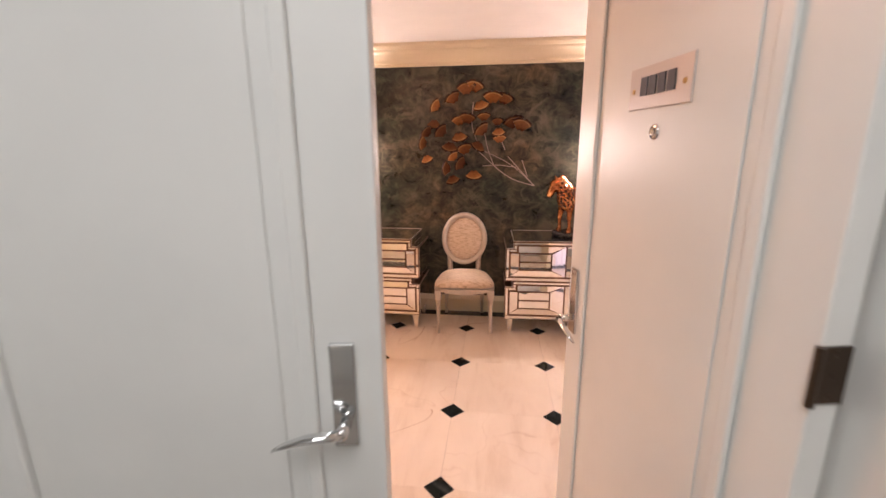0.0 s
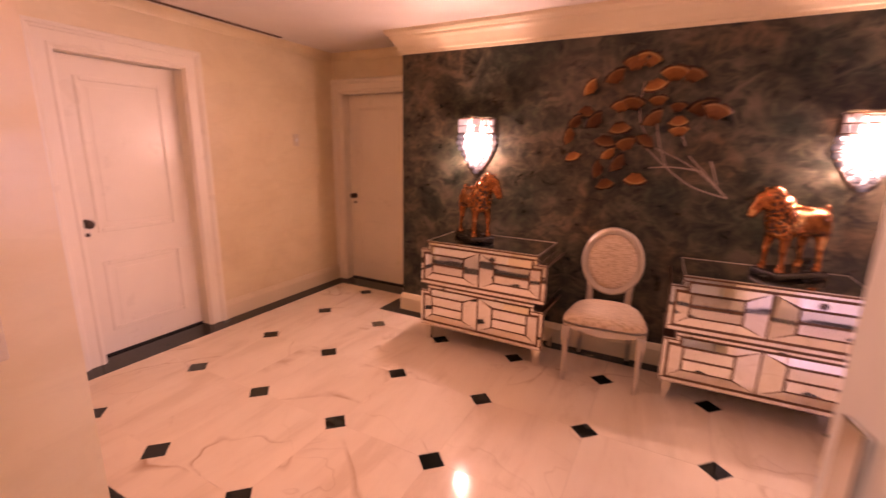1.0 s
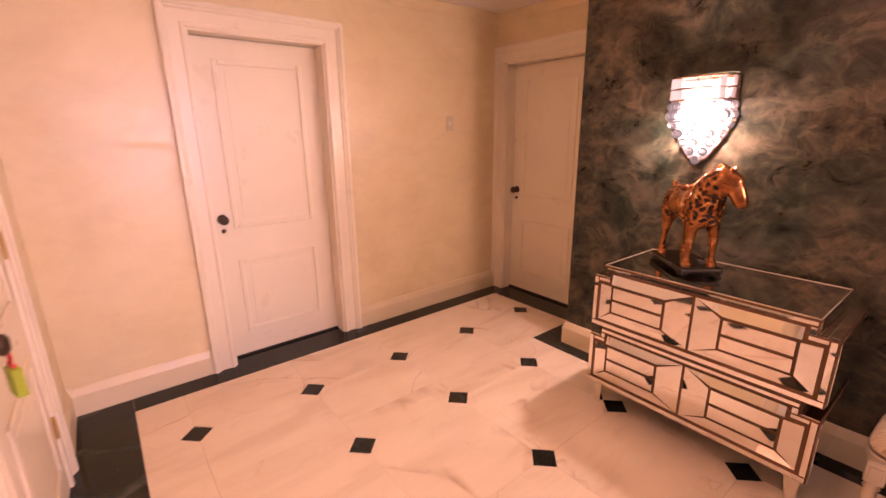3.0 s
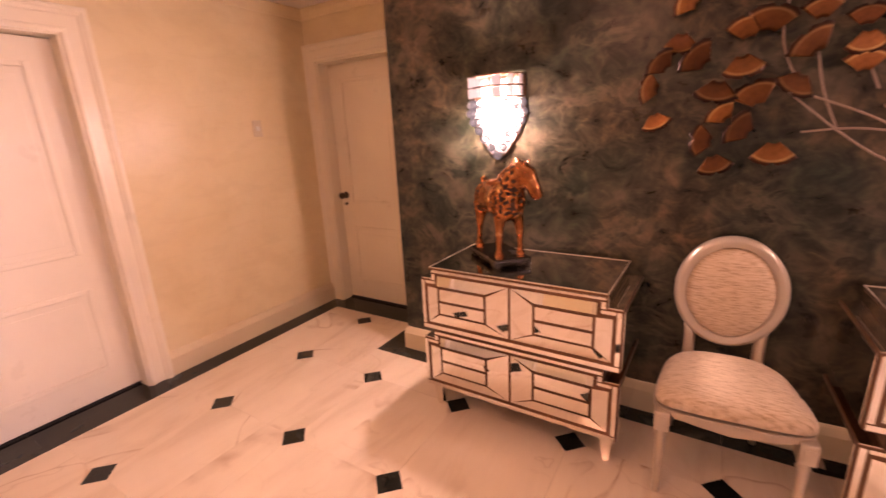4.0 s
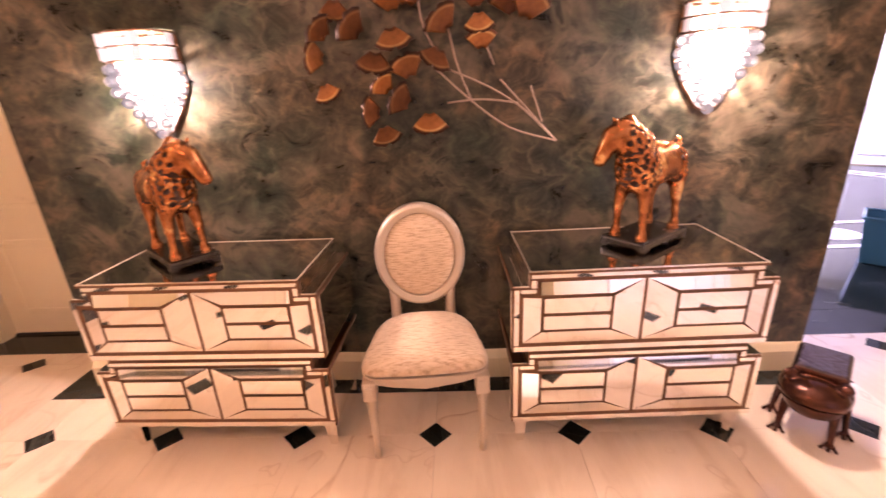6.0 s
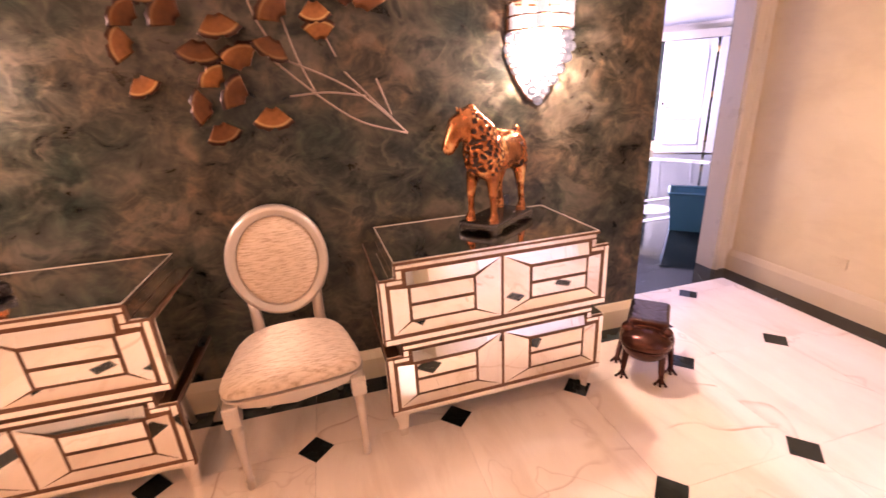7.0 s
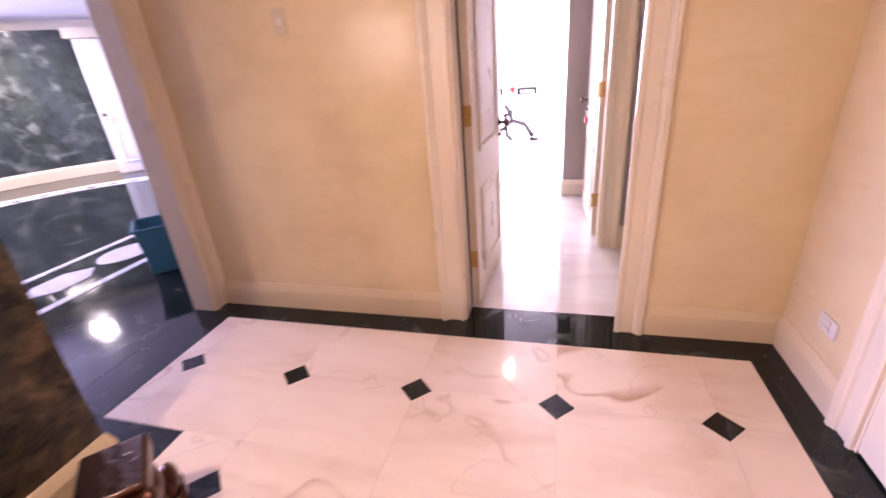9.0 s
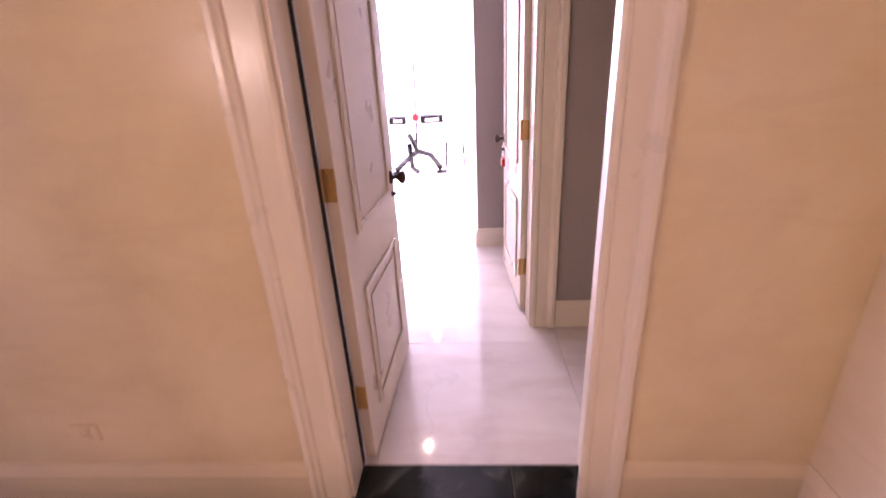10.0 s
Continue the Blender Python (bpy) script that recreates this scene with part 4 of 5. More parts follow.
    part("top_mirror", boxes(((-HN - 0.004, -0.012, 0.8035), (HN + 0.004, D, 0.812))), MIRROR, ob, "mirrored top", bevel=0.002)
    part("top_edge", boxes(((-HN - 0.006, -0.014, 0.8005), (HN + 0.006, -0.0122, 0.8095))), BRONZE, ob)
    X, Y = HN + 0.004, D
    part("top_rim", boxes(((-X, -0.012, 0.8122), (X, -0.008, 0.8140)), ((-X, Y - 0.004, 0.8122), (X, Y, 0.8140)), ((-X, -0.008, 0.8122), (-X + 0.004, Y - 0.004, 0.8140)), ((X - 0.004, -0.008, 0.8122), (X, Y - 0.004, 0.8140))), SILVER, ob, "thin champagne rim round the top")
    for s in (-1, 1):
        a, b = sorted((s * (HN + 0.004), s * (HW - 0.003)))
        part("ledge_mirror", boxes(((a, 0.004, 0.7455), (b, D - 0.004, 0.750))), MIRROR, ob)
        part("ledge_mirror", boxes(((a, 0.004, 0.4205), (b, D - 0.004, 0.424))), MIRROR, ob)
        a, b = sorted((s * (HN + 0.0005), s * (HN + 0.0035)))
        part("side_mirror", boxes(((a, 0.012, 0.752), (b, D - 0.012, 0.799))), MIRROR, ob)
        for z0, z1 in ((0.155, 0.41), (0.485, 0.735)):
            a, b = sorted((s * (HW + 0.0005), s * (HW + 0.005)))
            part("side_mirror", boxes(((a, 0.012, z0), (b, D - 0.012, z1))), MIRROR, ob, bevel=0.002)
    return ob


c1 = chest("mirrored_chest")
c1.matrix_world = pose(-0.876, -0.088, 0, 0, 0, -1.0)
c2 = copy_thing(c1, pose(0.803, -0.080, 0, 0, 0, 1.5))

# ---- chair with an oval back ----
FABRIC = mat("slub_fabric", (0.55, 0.44, 0.33), 0.75)
v = coords(FABRIC, "Object", (26, 26, 170))
st = noise_tex(FABRIC, v, 1.0, 4, 0.6)
link(FABRIC, ramp(FABRIC, st, [(0.30, (0.34, 0.24, 0.15)), (0.47, (0.56, 0.43, 0.30)), (0.64, (0.66, 0.53, 0.39))]), "Base Color")
bump(FABRIC, st, 0.35, 0.004)
bsdf(FABRIC).inputs["Sheen Weight"].default_value = 0.3
SEATFAB = FABRIC.copy()
SEATFAB.name = "slub_fabric_seat"
for n in SEATFAB.node_tree.nodes:
    if n.type == "MAPPING":
        n.inputs["Scale"].default_value = (30, 150, 30)


def oval_chair():
    ob = empty("oval_back_chair", Matrix(), "champagne-painted chair with oval padded back and beige seat", "chair")
    half = lambda y: 0.272 - 0.060 * (y - 0.0) / 0.44

    def seat(X, Y, Z):
        w = 0.262 - 0.062 * (Y + 0.02) / 0.46 - 0.10 * np.maximum(0, Y - 0.30) ** 1.2
        d = np.abs(X / w) ** np.where(Y < 0.15, 5.5, 3.2) + np.abs((Y - 0.195) / 0.232) ** np.where(Y < 0.195, 7.0, 3.0)
        up = np.where(Z > 0.412, (Z - 0.416) / 0.062, (0.416 - Z) / 0.020)
        return d + np.abs(up) ** 2.4 - 1

    s = blob("seat", seat, (-0.30, -0.06, 0.36), (0.30, 0.46, 0.50), 0.0125, SEATFAB)
    s.parent = ob
    tagged(s, "domed seat in beige slub fabric")
    out = []
    for k in range(40):
        a = 2 * math.pi * k / 40
        x, y = math.copysign(abs(math.cos(a)) ** 0.42, math.cos(a)), math.copysign(abs(math.sin(a)) ** 0.42, math.sin(a))
        yy = 0.193 + 0.230 * y
        out.append((x * (half(yy) - 0.004), yy))
    low = lambda u, v: 0.358 - (0.014 * math.cos(u / 0.235 * math.pi) if v < 0.03 else 0)
    part("seat_rail", prism(bmesh.new(), out, lambda u, v: (u, v, 0.398), lambda u, v: (u * 0.985, v * 0.985 + 0.003, low(u, v))), SILVER, ob, bevel=0.004)
    prof = [(0.010, 0.0), (0.015, 0.006), (0.016, 0.02), (0.0125, 0.035), (0.017, 0.042), (0.014, 0.05), (0.012, 0.056), (0.0195, 0.255), (0.0165, 0.268), (0.024, 0.277), (0.018, 0.288), (0.024, 0.300), (0.024, 0.31)]
    for sx in (-1, 1):
        bm = revolve(bmesh.new(), prof, (sx * 0.220, -0.008, 0), None, 16)
        part("leg", bm, SILVER, ob, "turned tapered front leg", smooth=True)
        bm = boxes(((sx * 0.220 - 0.027, -0.041, 0.308), (sx * 0.220 + 0.027, 0.026, 0.390)))
        part("leg_block", bm, SILVER, ob, bevel=0.005)
        bm = boxes(((sx * 0.220 - 0.017, -0.046, 0.326), (sx * 0.220 + 0.017, -0.0405, 0.372)))
        part("rosette", bm, SILVER, ob, bevel=0.004)
        bm = tube(bmesh.new(), [(sx * 0.168, 0.46, 0.0), (sx * 0.166, 0.425, 0.18), (sx * 0.165, 0.405, 0.38)], [0.013, 0.018, 0.021], 10, up=(0, 1, 0))
        part("leg", bm, SILVER, ob, "plain rear leg", smooth=True)
        bm = tube(bmesh.new(), [(sx * 0.132, 0.400, 0.37), (sx * 0.128, 0.412, 0.46), (sx * 0.130, 0.418, 0.53), (sx * 0.140, 0.422, 0.575)], [0.024, 0.024, 0.023, 0.016], 12, up=(0, 1, 0))
        part("back_post", bm, SILVER, ob, smooth=True)
    c, lean = 0.734, 0.10

    def oval(rx, rz, prof_, n=48):
        bm = bmesh.new()
        rings = []
        for k in range(n):
            a = 2 * math.pi * k / n
            rings.append([bm.verts.new(((rx + o) * math.cos(a), 0.425 + lean * (rz + o) * math.sin(a) + y, c + (rz + o) * math.sin(a))) for o, y in prof_])
        for k in range(n):
            p, q = rings[k], rings[(k + 1) % n]
            for j in range(len(prof_)):
                bm.faces.new((p[j], p[(j + 1) % len(prof_)], q[(j + 1) % len(prof_)], q[j]))
        return bm

    part("back_frame", oval(0.175, 0.206, [(-0.014, 0.012), (-0.014, -0.012), (-0.007, -0.021), (0.001, -0.016), (0.008, -0.023), (0.021, -0.019), (0.031, -0.004), (0.031, 0.014)]), SILVER, ob, "oval moulded frame", smooth=True)
    bm = bmesh.new()
    n = 48
    rings = []
    for f, y in ((1.0, -0.004), (0.94, -0.018), (0.80, -0.026), (0.55, -0.031), (0.28, -0.033)):
        rings.append([bm.verts.new((0.163 * f * math.cos(2 * math.pi * k / n), 0.425 + lean * 0.194 * f * math.sin(2 * math.pi * k / n) + y, c + 0.194 * f * math.sin(2 * math.pi * k / n))) for k in range(n)])
    rings.append([bm.verts.new((0.163 * math.cos(2 * math.pi * k / n), 0.425 + lean * 0.194 * math.sin(2 * math.pi * k / n) + 0.010, c + 0.194 * math.sin(2 * math.pi * k / n))) for k in range(n)])
    for p, q in list(zip(rings[:5], rings[1:5])) + [(rings[5], rings[0])]:
        for k in range(n):
            bm.faces.new((p[k], p[(k + 1) % n], q[(k + 1) % n], q[k]))
    bm.faces.new(rings[4])
    bm.faces.new(rings[5][::-1])
    part("back_pad", bm, FABRIC, ob, "oval back pad in beige slub fabric", smooth=True)
    return ob


chair = oval_chair()
chair.matrix_world = pose(-0.014, -0.098, 0, 0, 0, 4.5)

# ---- openwork horses ----
GOLD = mat("copper_gold_leaf", (0.62, 0.26, 0.09), 0.22, 0.9)
v = coords(GOLD, "Object")
link(GOLD, ramp(GOLD, noise_tex(GOLD, v, 22, 4), [(0.3, (0.20, 0.066, 0.024)), (0.55, (0.40, 0.155, 0.058)), (0.72, (0.80, 0.50, 0.23))]), "Base Color")
bump(GOLD, noise_tex(GOLD, v, 90, 3), 0.25, 0.003)
# near-black colour standing in for shade inside the openwork
PIT_SHADE = paint("painted_pit_shade", (0.035, 0.014, 0.008), 0.6)


def capsule(X, Y, Z, a, b, ra, rb):
    a, b = np.array(a, float), np.array(b, float)
    d = b - a
    t = np.clip(((X - a[0]) * d[0] + (Y - a[1]) * d[1] + (Z - a[2]) * d[2]) / d.dot(d), 0, 1)
    return np.sqrt((X - a[0] - t * d[0]) ** 2 + (Y - a[1] - t * d[1]) ** 2 + (Z - a[2] - t * d[2]) ** 2) - (ra + (rb - ra) * t)


def ball(X, Y, Z, c, r):
    q = np.sqrt(((X - c[0]) / r[0]) ** 2 + ((Y - c[1]) / r[1]) ** 2 + ((Z - c[2]) / r[2]) ** 2)
    return (q - 1) * min(r)


def soft(a, b, k=0.02):
    h = np.clip(0.5 + 0.5 * (b - a) / k, 0, 1)
    return b + (a - b) * h - k * h * (1 - h)


def block(X, Y, Z, c, h, r=0.004):
    q = [np.abs(X - c[0]) - h[0] + r, np.abs(Y - c[1]) - h[1] + r, np.abs(Z - c[2]) - h[2] + r]
    return np.sqrt(sum(np.maximum(k, 0) ** 2 for k in q)) + np.minimum(np.maximum(np.maximum(q[0], q[1]), q[2]), 0) - r


def horse_solid(X, Y, Z):
    f = capsule(X, Y, Z, (-0.085, 0, 0.288), (0.07, 0, 0.285), 0.070, 0.072)
    f = soft(f, ball(X, Y, Z, (0.105, 0, 0.285), (0.062, 0.068, 0.080)))
    f = soft(f, ball(X, Y, Z, (-0.105, 0, 0.295), (0.066, 0.070, 0.075)))
    f = soft(f, capsule(X, Y, Z, (0.098, 0, 0.310), (0.126, 0.004, 0.378), 0.070, 0.060), 0.03)
    f = soft(f, capsule(X, Y, Z, (0.126, 0.004, 0.380), (0.158, 0.022, 0.426), 0.058, 0.043), 0.02)
    f = soft(f, capsule(X, Y, Z, (0.160, 0.024, 0.428), (0.186, 0.048, 0.410), 0.041, 0.035), 0.016)
    f = soft(f, capsule(X, Y, Z, (0.186, 0.048, 0.408), (0.204, 0.074, 0.346), 0.038, 0.028), 0.012)
    f = np.minimum(f, capsule(X, Y, Z, (0.202, 0.072, 0.348), (0.206, 0.080, 0.330), 0.0285, 0.026))
    f = soft(f, ball(X, Y, Z, (0.180, 0.046, 0.388), (0.030, 0.034, 0.030)), 0.010)
    for s in (-1, 1):
        f = np.minimum(f, capsule(X, Y, Z, (0.178 - s * 0.015, 0.040 + s * 0.016, 0.440), (0.186 - s * 0.017, 0.046 + s * 0.019, 0.470), 0.010, 0.004))
        f = soft(f, capsule(X, Y, Z, (0.105, s * 0.042, 0.240), (0.115, s * 0.050, 0.150), 0.029, 0.017))
        f = soft(f, capsule(X, Y, Z, (0.115, s * 0.050, 0.150), (0.112, s * 0.052, 0.060), 0.0155, 0.012), 0.008)
        f = soft(f, capsule(X, Y, Z, (0.112, s * 0.052, 0.066), (0.118, s * 0.052, 0.052), 0.016, 0.022), 0.006)
        f = soft(f, capsule(X, Y, Z, (-0.115, s * 0.040, 0.250), (-0.105, s * 0.050, 0.165), 0.036, 0.018))
        f = soft(f, capsule(X, Y, Z, (-0.105, s * 0.050, 0.165), (-0.118, s * 0.052, 0.062), 0.0155, 0.012), 0.008)
        f = soft(f, capsule(X, Y, Z, (-0.118, s * 0.052, 0.066), (-0.110, s * 0.052, 0.052), 0.016, 0.022), 0.006)
    f = np.minimum(f, capsule(X, Y, Z, (-0.165, 0, 0.365), (-0.192, 0, 0.235), 0.020, 0.012))
    return f


def horse_field(X, Y, Z):
    f = horse_solid(X, Y, Z)
    k = 2 * math.pi / 0.034
    g = np.sin(k * X + 1.3 * np.sin(k * 0.5 * Z)) * np.sin(k * Z + 1.1 * np.sin(k * 0.5 * Y)) + 0.55 * np.sin(k * Y) * np.cos(k * 0.7 * X)
    cloth = (np.abs(X + 0.01) < 0.062) & (Z > 0.24)
    body = (Z > 0.225) & (X + 0.6 * Y < 0.178 + 0.1 * (0.42 - Z)) & ~cloth
    g = np.where(body, g, -1.0)
    f = np.maximum(f, np.minimum((g - 0.08) * 0.014, f + 0.014))
    f = np.minimum(f, np.maximum(horse_solid(X, Y, Z) - 0.005, np.maximum(np.abs(X + 0.01) - 0.060, 0.245 - Z)))
    f = np.minimum(f, ball(X, Y, Z, (-0.03, 0, 0.366), (0.048, 0.042, 0.014)))
    f = np.minimum(f, capsule(X, Y, Z, (0.040, -0.025, 0.372), (0.040, 0.025, 0.372), 0.016, 0.016))
    for q in range(7):
        t = q / 6
        f = np.minimum(f, ball(X, Y, Z, (0.070 + 0.078 * t, 0.018 * t * t, 0.372 + 0.112 * t - 0.022 * t * t), (0.019, 0.020, 0.020)))
    base = block(X, Y, Z, (0, 0, 0.022), (0.156, 0.088, 0.020))
    cut = np.minimum(block(X, Y, Z, (0, 0, 0.0), (0.108, 0.2, 0.014)), block(X, Y, Z, (0, 0, 0.0), (0.3, 0.06, 0.014)))
    base = np.maximum(base, -cut)
    return np.minimum(f, base)


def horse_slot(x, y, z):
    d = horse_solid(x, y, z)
    # slot 1 paints the deep pit faces dark, as if shaded
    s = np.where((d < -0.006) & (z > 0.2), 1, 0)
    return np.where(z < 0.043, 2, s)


h1 = blob("horse_statue", horse_field, (-0.215, -0.125, -0.004), (0.290, 0.135, 0.505), 0.0058, [GOLD, PIT_SHADE, BLACK], horse_slot)
tagged(h1, "openwork copper-gold horse figurine on a black plinth", "statue", "pair of horse figurines")
h1.matrix_world = pose(-1.035, 0.160, 0.812, 0, 0, -41) @ Matrix.Scale(1.06, 4)
h2 = blob("horse_statue", lambda X, Y, Z: horse_field(X, -Y, Z), (-0.215, -0.135, -0.004), (0.290, 0.125, 0.505), 0.0058, [GOLD, PIT_SHADE, BLACK], lambda x, y, z: horse_slot(x, -y, z))
tagged(h2, "openwork copper-gold horse figurine on a black plinth", "statue", "pair of horse figurines")
h2.matrix_world = pose(0.893, 0.188, 0.812, 0, 0, -142) @ Matrix.Scale(1.06, 4)

# ---- frog stool ----
FROGM = mat("frog_bronze", (0.10, 0.035, 0.02), 0.22, 0.75)
v = coords(FROGM, "Object")
link(FROGM, ramp(FROGM, noise_tex(FROGM, v, 14, 5), [(0.3, (0.04, 0.015, 0.011)), (0.6, (0.10, 0.035, 0.021)), (0.8, (0.20, 0.075, 0.038))]), "Base Color")
bump(FROGM, noise_tex(FROGM, v, 45, 3), 0.3, 0.004)
FROGTOP = mat("hammered_bronze", (0.09, 0.06, 0.055), 0.25, 0.8)
wave = node(FROGTOP, "ShaderNodeTexWave", Scale=14.0, Distortion=6.0, Detail=2.0)
FROGTOP.node_tree.links.new(coords(FROGTOP, "Object", (0.4, 1.6, 1)), wave.inputs["Vector"])
bump(FROGTOP, wave.outputs["Fac"], 0.28, 0.004)


def frog_field(X, Y, Z):
    f = ball(X, Y, Z, (0, 0.065, 0.190), (0.104, 0.150, 0.080))
    f = soft(f, ball(X, Y, Z, (0, -0.070, 0.220), (0.112, 0.088, 0.056)), 0.03)
    f = soft(f, ball(X, Y, Z, (0, -0.045, 0.165), (0.094, 0.095, 0.050)), 0.03)
    f = np.maximum(f, -(np.abs(Z - 0.200 - 0.05 * np.maximum(0, Y + 0.1)) - 0.0022 + 10 * np.maximum(0, Y + 0.03)))
    f = np.minimum(f, block(X, Y, Z, (0, 0.085, 0.268), (0.092, 0.118, 0.036), 0.016))
    for s in (-1, 1):
        f = soft(f, ball(X, Y, Z, (s * 0.084, -0.052, 0.268), (0.026, 0.028, 0.026)), 0.006)
        f = np.minimum(f, ball(X, Y, Z, (s * 0.094, -0.064, 0.273), (0.018, 0.018, 0.018)))
        f = soft(f, capsule(X, Y, Z, (s * 0.078, -0.02, 0.15), (s * 0.086, -0.05, 0.020), 0.020, 0.012), 0.01)
        f = soft(f, ball(X, Y, Z, (s * 0.100, 0.15, 0.110), (0.032, 0.070, 0.055)), 0.012)
        f = soft(f, capsule(X, Y, Z, (s * 0.115, 0.19, 0.07), (s * 0.125, 0.07, 0.016), 0.018, 0.012), 0.01)
        for a in (-28, 0, 28):
            for x0, y0 in ((s * 0.086, -0.05), (s * 0.125, 0.07)):
                e = (x0 + 0.052 * math.sin(radians(a)), y0 - 0.052 * math.cos(radians(a)), 0.008)
                f = np.minimum(f, capsule(X, Y, Z, (x0, y0, 0.014), e, 0.009, 0.0055))
                f = np.minimum(f, ball(X, Y, Z, e, (0.009, 0.009, 0.007)))
    return f


frog = blob("frog_stool", frog_field, (-0.17, -0.18, -0.004), (0.17, 0.25, 0.318), 0.0058, [FROGM, FROGTOP], lambda x, y, z: np.where((z > 0.288) & (y > -0.03) & (np.abs(x) < 0.088), 1, 0))
tagged(frog, "dark bronze frog figure with a flat hammered seat", "statue")
frog.matrix_world = pose(1.585, 0.000, 0.0, 0, 0, -43)

# ---- beyond the east doorway ----
pad = empty("padlock", pose(4.995, -1.415, 0.80, 0, 0, 8), "red padlock hanging from the door knob", "padlock")
part("body", boxes(((-0.026, -0.012, -0.045), (0.026, 0.012, 0.010))), RED, pad, bevel=0.005)
part("shackle", tube(bmesh.new(), [(-0.018, 0, 0.008), (-0.018, 0, 0.075), (-0.010, 0, 0.095), (0.010, 0, 0.095), (0.018, 0, 0.075), (0.018, 0, 0.008)], 0.005, 8, up=(0, 1, 0)), CHROME, pad, "steel shackle", smooth=True)

gym = empty("exercise_machine", pose(8.5, -0.44, 0), "black exercise machine with a red knob on its bar", "gym machine")
bm = bmesh.new()
tube(bm, [(0, 0.02, 0.02), (-0.05, 0.10, 0.10), (0, 0.13, 0.45)], 0.04, 8)
tube(bm, [(0, 0.13, 0.60), (0, 0.06, 0.48), (0, 0.01, 0.34), (0, -0.18, 0.28), (0.02, -0.33, 0.06)], 0.062, 8, flat=0.7)
tube(bm, [(0, 0.01, 0.34), (0, 0.14, 0.24), (0, 0.36, 0.06)], 0.064, 8, flat=0.7)
part("frame", bm, BLACK, gym, "black tubular frame", smooth=True)
part("front_foot", boxes(((-0.05, 0.24, 0), (0.05, 0.46, 0.05))), BLACK, gym, bevel=0.01)
part("rear_foot", boxes(((-0.05, -0.42, 0), (0.05, -0.26, 0.05))), BLACK, gym, bevel=0.01)
for y0, y1 in ((0.14, 0.40), (-0.40, -0.06)):
    part("handle_box", boxes(((-0.04, y0, 0.735), (0.04, y1, 0.84))), BLACK, gym, "black box with white panel", bevel=0.01)
    part("white_panel", boxes(((-0.044, y0 + 0.06, 0.76), (-0.0405, y1 - 0.07, 0.81))), WPLASTIC, gym)
part("bar", tube(bmesh.new(), [(0, -0.4, 0.85), (0, 0.4, 0.85)], 0.014, 8, up=(1, 0, 0)), CHROME, gym)
part("knob", revolve(bmesh.new(), [(0.01, -0.06), (0.045, -0.04), (0.06, 0), (0.045, 0.04), (0.01, 0.06)], (-0.06, 0.0, 0.83)), RED, gym, "red ball knob", smooth=True)
part("pole", tube(bmesh.new(), [(0, 0.02, 0.34), (0, -0.005, 0.9), (0, -0.02, 1.62)], [0.02, 0.013, 0.013], 8, up=(1, 0, 0)), BLACK, gym, "thin dark pole")
bench = empty("gym_stool", pose(9.0, -0.98, 0), "small pale stool with dark legs", "stool")
part("seat", boxes(((-0.15, -0.16, 0.40), (0.15, 0.16, 0.45))), WPLASTIC, bench, bevel=0.02)
for sx in (-1, 1):
    for sy in (-1, 1):
        part("leg", tube(bmesh.new(), [(sx * 0.12, sy * 0.13, 0.40), (sx * 0.14, sy * 0.15, 0.0)], 0.014, 8, up=(0, 1, 0)), BLACK, bench)

# ---- in the round marble room ----
bn = empty("storage_tote", pose(3.56, 1.74, 0, 0, 0, -43), "teal plastic storage tote, open and half full", "tote")
out = [(-0.24, -0.17), (0.24, -0.17), (0.24, 0.17), (-0.24, 0.17)]
bm = bmesh.new()
loops = [[bm.verts.new((x * f, y * f, z)) for x, y in out] for f, z in ((0.84, 0.0), (1.0, 0.37), (0.97, 0.37), (0.82, 0.012))]
for a, b in zip(loops, loops[1:]):
    for i in range(4):
        bm.faces.new((a[i], a[(i + 1) % 4], b[(i + 1) % 4], b[i]))
bm.faces.new(loops[0][::-1])
bm.faces.new(loops[3])
part("bin", bm, TEAL, bn, bevel=0.006)
bm = bmesh.new()
for (xa, ya), (xb, yb) in zip(out, out[1:] + out[:1]):
    tube(bm, [(xa, ya, 0.365), (xb, yb, 0.365)], 0.012, 8)
part("rim", bm, TEAL, bn, "thick rolled rim")
bm = bmesh.new()
rnd = random.Random(4)
for k in range(14):
    revolve(bm, [(0.01, -0.02), (0.045, -0.008), (0.04, 0.012), (0.01, 0.02)], (rnd.uniform(-0.16, 0.16), rnd.uniform(-0.10, 0.10), 0.20 + rnd.random() * 0.05), Euler((rnd.random(), rnd.random(), 0)).to_matrix(), 7)
part("contents", bm, WPLASTIC, bn, "crumpled white contents")

door_leaf("door_7", pose(7.27, 5.38, 0, 0, 0, 142), 0.86, 2.05, "white panelled double door leaf in the round room", "dark", PALE)
door_leaf("door_8", pose(7.30, 5.35, 0, 0, 0, -38), 0.86, 2.05, "white panelled double door leaf in the round room", "dark", PALE)
structure("door_header", boxes(((-0.9, -0.06, 2.06), (0.95, 0.02, 2.20))), WHITE, "white door header").matrix_world = pose(7.27, 5.38, 0, 0, 0, 142)

# ---- white inlay in the dark marble floor ----
inlay = structure("inlay_band", boxes(((1.6, 2.10, -0.0035), (6.9, 2.17, 0.0005)), ((1.6, 2.78, -0.0035), (6.9, 2.85, 0.0005))), WMARBLE, "white marble inlay lines in the dark floor")
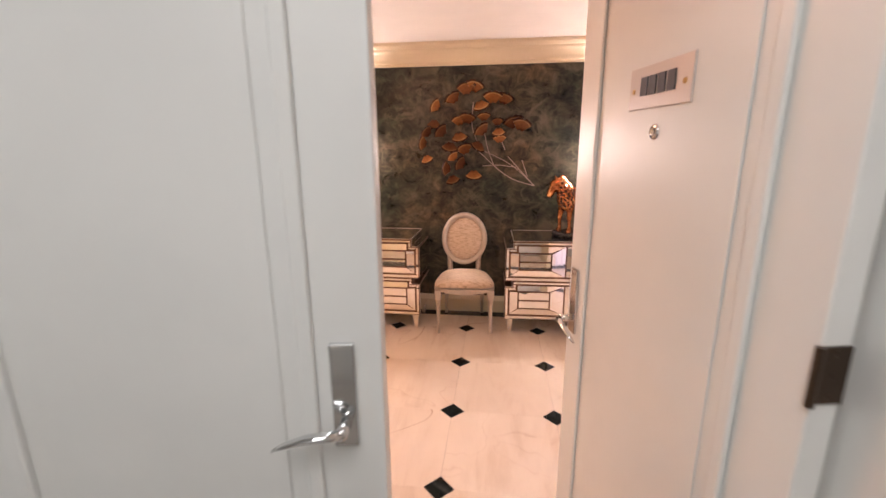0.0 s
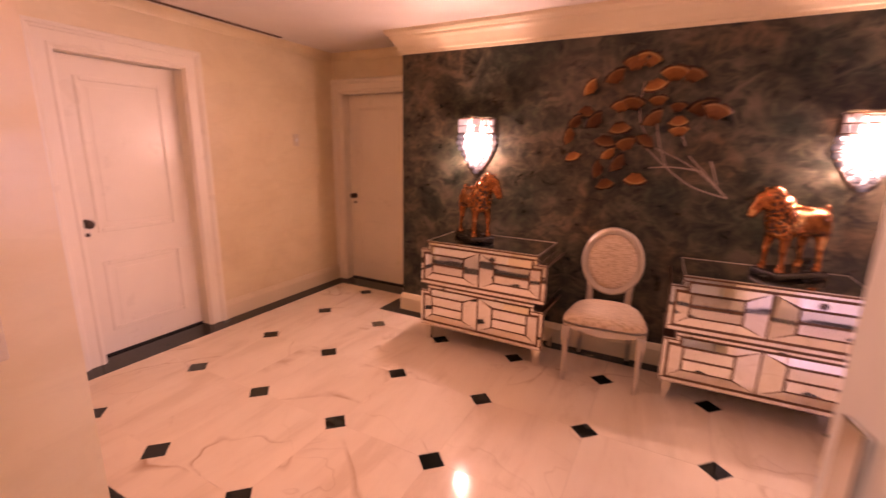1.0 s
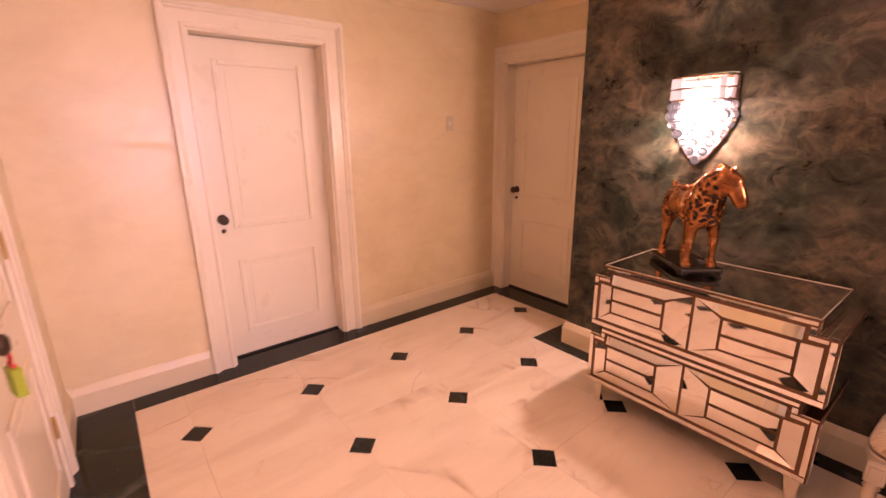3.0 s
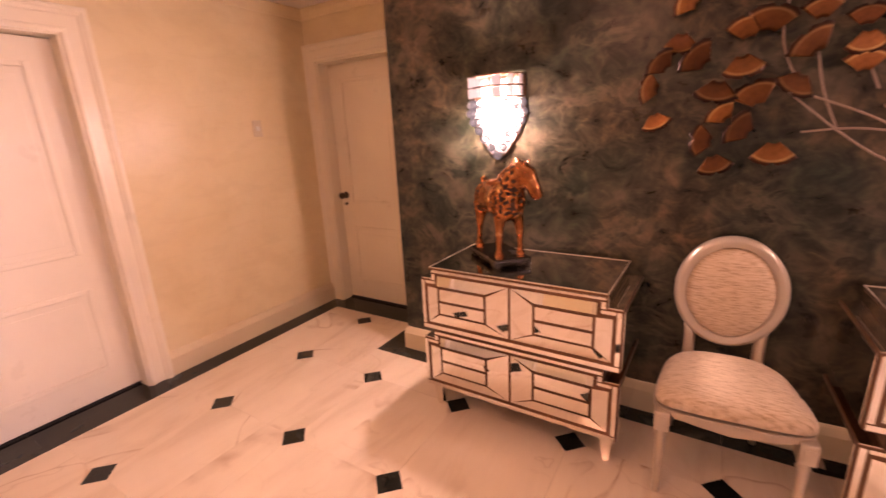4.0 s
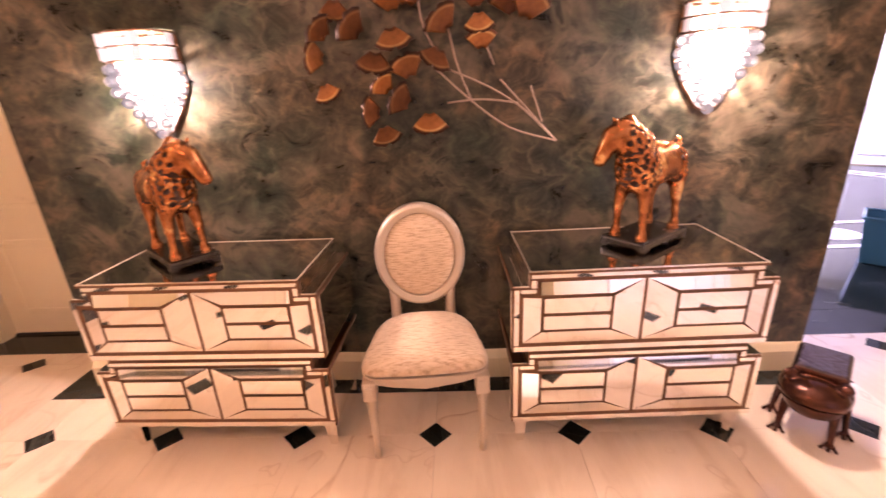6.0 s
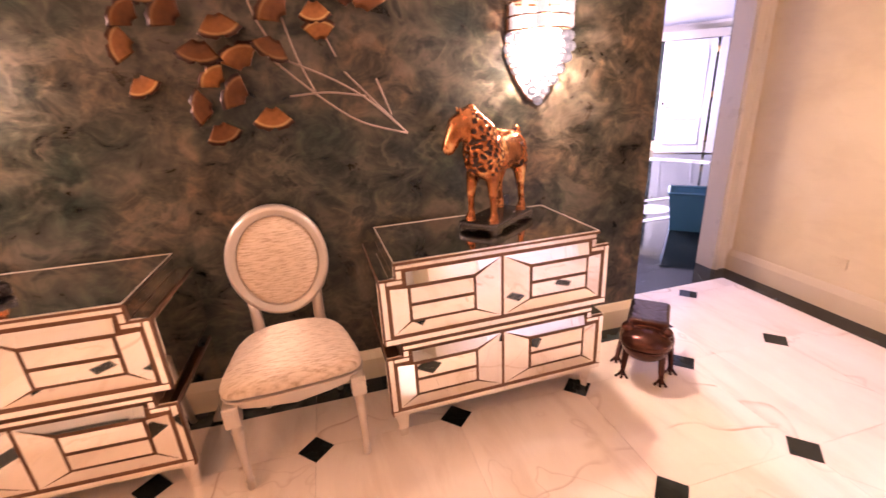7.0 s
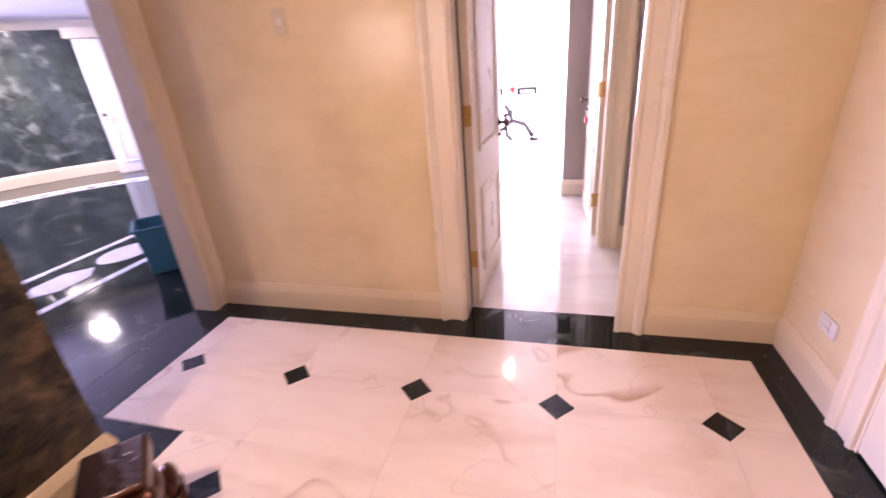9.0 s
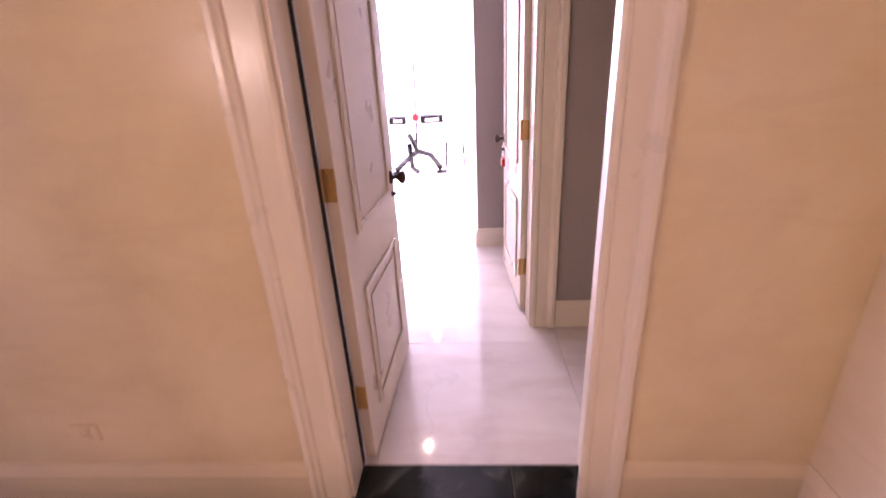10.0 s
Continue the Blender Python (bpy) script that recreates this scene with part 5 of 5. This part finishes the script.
for k in range(9):
    bm = bmesh.new()
    cx = 2.0 + k * 0.56
    if k % 2:
        pts = [(cx + 0.24 * math.cos(radians(a)), 2.475 + 0.19 * math.sin(radians(a))) for a in range(0, 360, 20)]
    else:
        pts = [(cx - 0.26, 2.475), (cx - 0.12, 2.62), (cx + 0.12, 2.62), (cx + 0.26, 2.475), (cx + 0.12, 2.33), (cx - 0.12, 2.33)]
    prism(bm, pts, lambda u, v: (u, v, 0.0005), lambda u, v: (u, v, -0.0035))
    part("inlay", bm, WMARBLE, inlay)
for k in range(36):
    a0, a1 = radians(-30 + k * 6), radians(-30 + k * 6 + 5.6)
    r0, r1 = 2.55, 2.85
    for ra, rb, sp in ((r0 + 0.20, r1, 0.0), (r0, r0 + 0.05, 0.0), (r0 + 0.07, r0 + 0.18, 0.045)):
        b0, b1 = a0 + sp * 0.6, a1 - sp * 0.6
        bm = bmesh.new()
        pts = [(RC.x + r * math.cos(a), RC.y + r * math.sin(a)) for r, a in ((ra, b0), (rb, b0), (rb, b1), (ra, b1))]
        if min(p[1] for p in pts) > 1.2:
            prism(bm, pts, lambda u, v: (u, v, 0.0005), lambda u, v: (u, v, -0.0035))
            part("inlay", bm, WMARBLE, inlay)
        else:
            bm.free()

# ---- floor pieces, last ----
fl_ob = bpy.data.objects["floor"]
gym_ob = bpy.data.objects["floor_gym"]
G, CUT, JOINT = 0.61, 0.074, 0.0005


def clip(poly, lo, hi):
    for a, v, keep in ((0, lo[0], 1), (0, hi[0], -1), (1, lo[1], 1), (1, hi[1], -1)):
        res = []
        for p, q in zip(poly, poly[1:] + poly[:1]):
            ip, iq = (p[a] - v) * keep >= -1e-9, (q[a] - v) * keep >= -1e-9
            if ip:
                res.append(p)
            if ip != iq:
                t = (v - p[a]) / (q[a] - p[a])
                res.append((p[0] + t * (q[0] - p[0]), p[1] + t * (q[1] - p[1])))
        poly = res
        if len(poly) < 3:
            return []
    return poly


def piece(name, poly, material, parent, z=0.0):
    me = bpy.data.meshes.new(name)
    n = len(poly)
    cx, cy = sum(p[0] for p in poly) / n, sum(p[1] for p in poly) / n
    verts = [(x - cx, y - cy, 0) for x, y in poly] + [(x - cx, y - cy, -0.006) for x, y in poly]
    me.from_pydata(verts, [], [list(range(n)), list(range(2 * n - 1, n - 1, -1))] + [[i, n + i, n + (i + 1) % n, (i + 1) % n] for i in range(n)])
    me.materials.append(material)
    o = new(name, me)
    o.location = (cx, cy, z)
    o.parent = parent
    return o


def area(poly):
    return abs(sum(p[0] * q[1] - q[0] * p[1] for p, q in zip(poly, poly[1:] + poly[:1]))) / 2


REGIONS = [((-2.86, -2.06), (-2.04, 0.73)), ((-2.04, -2.06), (2.04, 0.29)), ((2.04, -2.06), (2.86, 0.73))]
for i in range(-6, 6):
    for j in range(-5, 3):
        x0, y0, x1, y1 = i * G + JOINT, j * G + JOINT, (i + 1) * G - JOINT, (j + 1) * G - JOINT
        c = CUT
        octo = [(x0 + c, y0), (x1 - c, y0), (x1, y0 + c), (x1, y1 - c), (x1 - c, y1), (x0 + c, y1), (x0, y1 - c), (x0, y0 + c)]
        for lo, hi in REGIONS:
            p = clip(octo, lo, hi)
            if p and area(p) > 1e-4:
                piece("tile", p, MARBLE, fl_ob)
for i in range(-5, 6):
    for j in range(-4, 3):
        c = CUT - 0.0015
        dia = [(i * G - c, j * G), (i * G, j * G - c), (i * G + c, j * G), (i * G, j * G + c)]
        for lo, hi in REGIONS:
            p = clip(dia, lo, hi)
            if p and area(p) > 0.004:
                piece("inset", p, DMARBLE, fl_ob)


def strip(lo, hi, step=0.72):
    a = 0 if hi[0] - lo[0] > hi[1] - lo[1] else 1
    n = max(1, round((hi[a] - lo[a]) / step))
    for k in range(n):
        l, h = list(lo), list(hi)
        l[a] = lo[a] + (hi[a] - lo[a]) * k / n + 0.0006
        h[a] = lo[a] + (hi[a] - lo[a]) * (k + 1) / n - 0.0006
        piece("border_slab", [(l[0], l[1]), (h[0], l[1]), (h[0], h[1]), (l[0], h[1])], DMARBLE, fl_ob)


strip((-3.12, -2.06), (-2.861, 1.02))
strip((2.861, -2.06), (3.16, 1.02))
strip((-3.02, -2.36), (-1.03, -2.061))
strip((-1.03, -2.20), (1.03, -2.061))
strip((1.03, -2.24), (3.03, -2.061))
strip((-2.859, 0.731), (-2.042, 1.02))
strip((2.042, 0.731), (2.859, 1.02))
strip((-2.039, 0.291), (2.039, 0.45))
strip((-2.039, 0.452), (-1.80, 1.02))
strip((1.80, 0.452), (2.039, 1.02))
for i in range(-2, 2):
    p = clip([(i * G, -2.93), ((i + 1) * G - 0.001, -2.93), ((i + 1) * G - 0.001, -2.202), (i * G, -2.202)], (-1.03, -2.93), (1.03, -2.202))
    piece("tile", p, MARBLE, fl_ob)
for i in range(9):
    for j in range(4):
        x0, y0 = 3.162 + i * 0.80, -2.72 + j * 0.84 + 0.26
        piece("tile", [(x0, y0), (x0 + 0.7985, y0), (x0 + 0.7985, y0 + 0.8385), (x0, y0 + 0.8385)], WMARBLE, gym_ob)
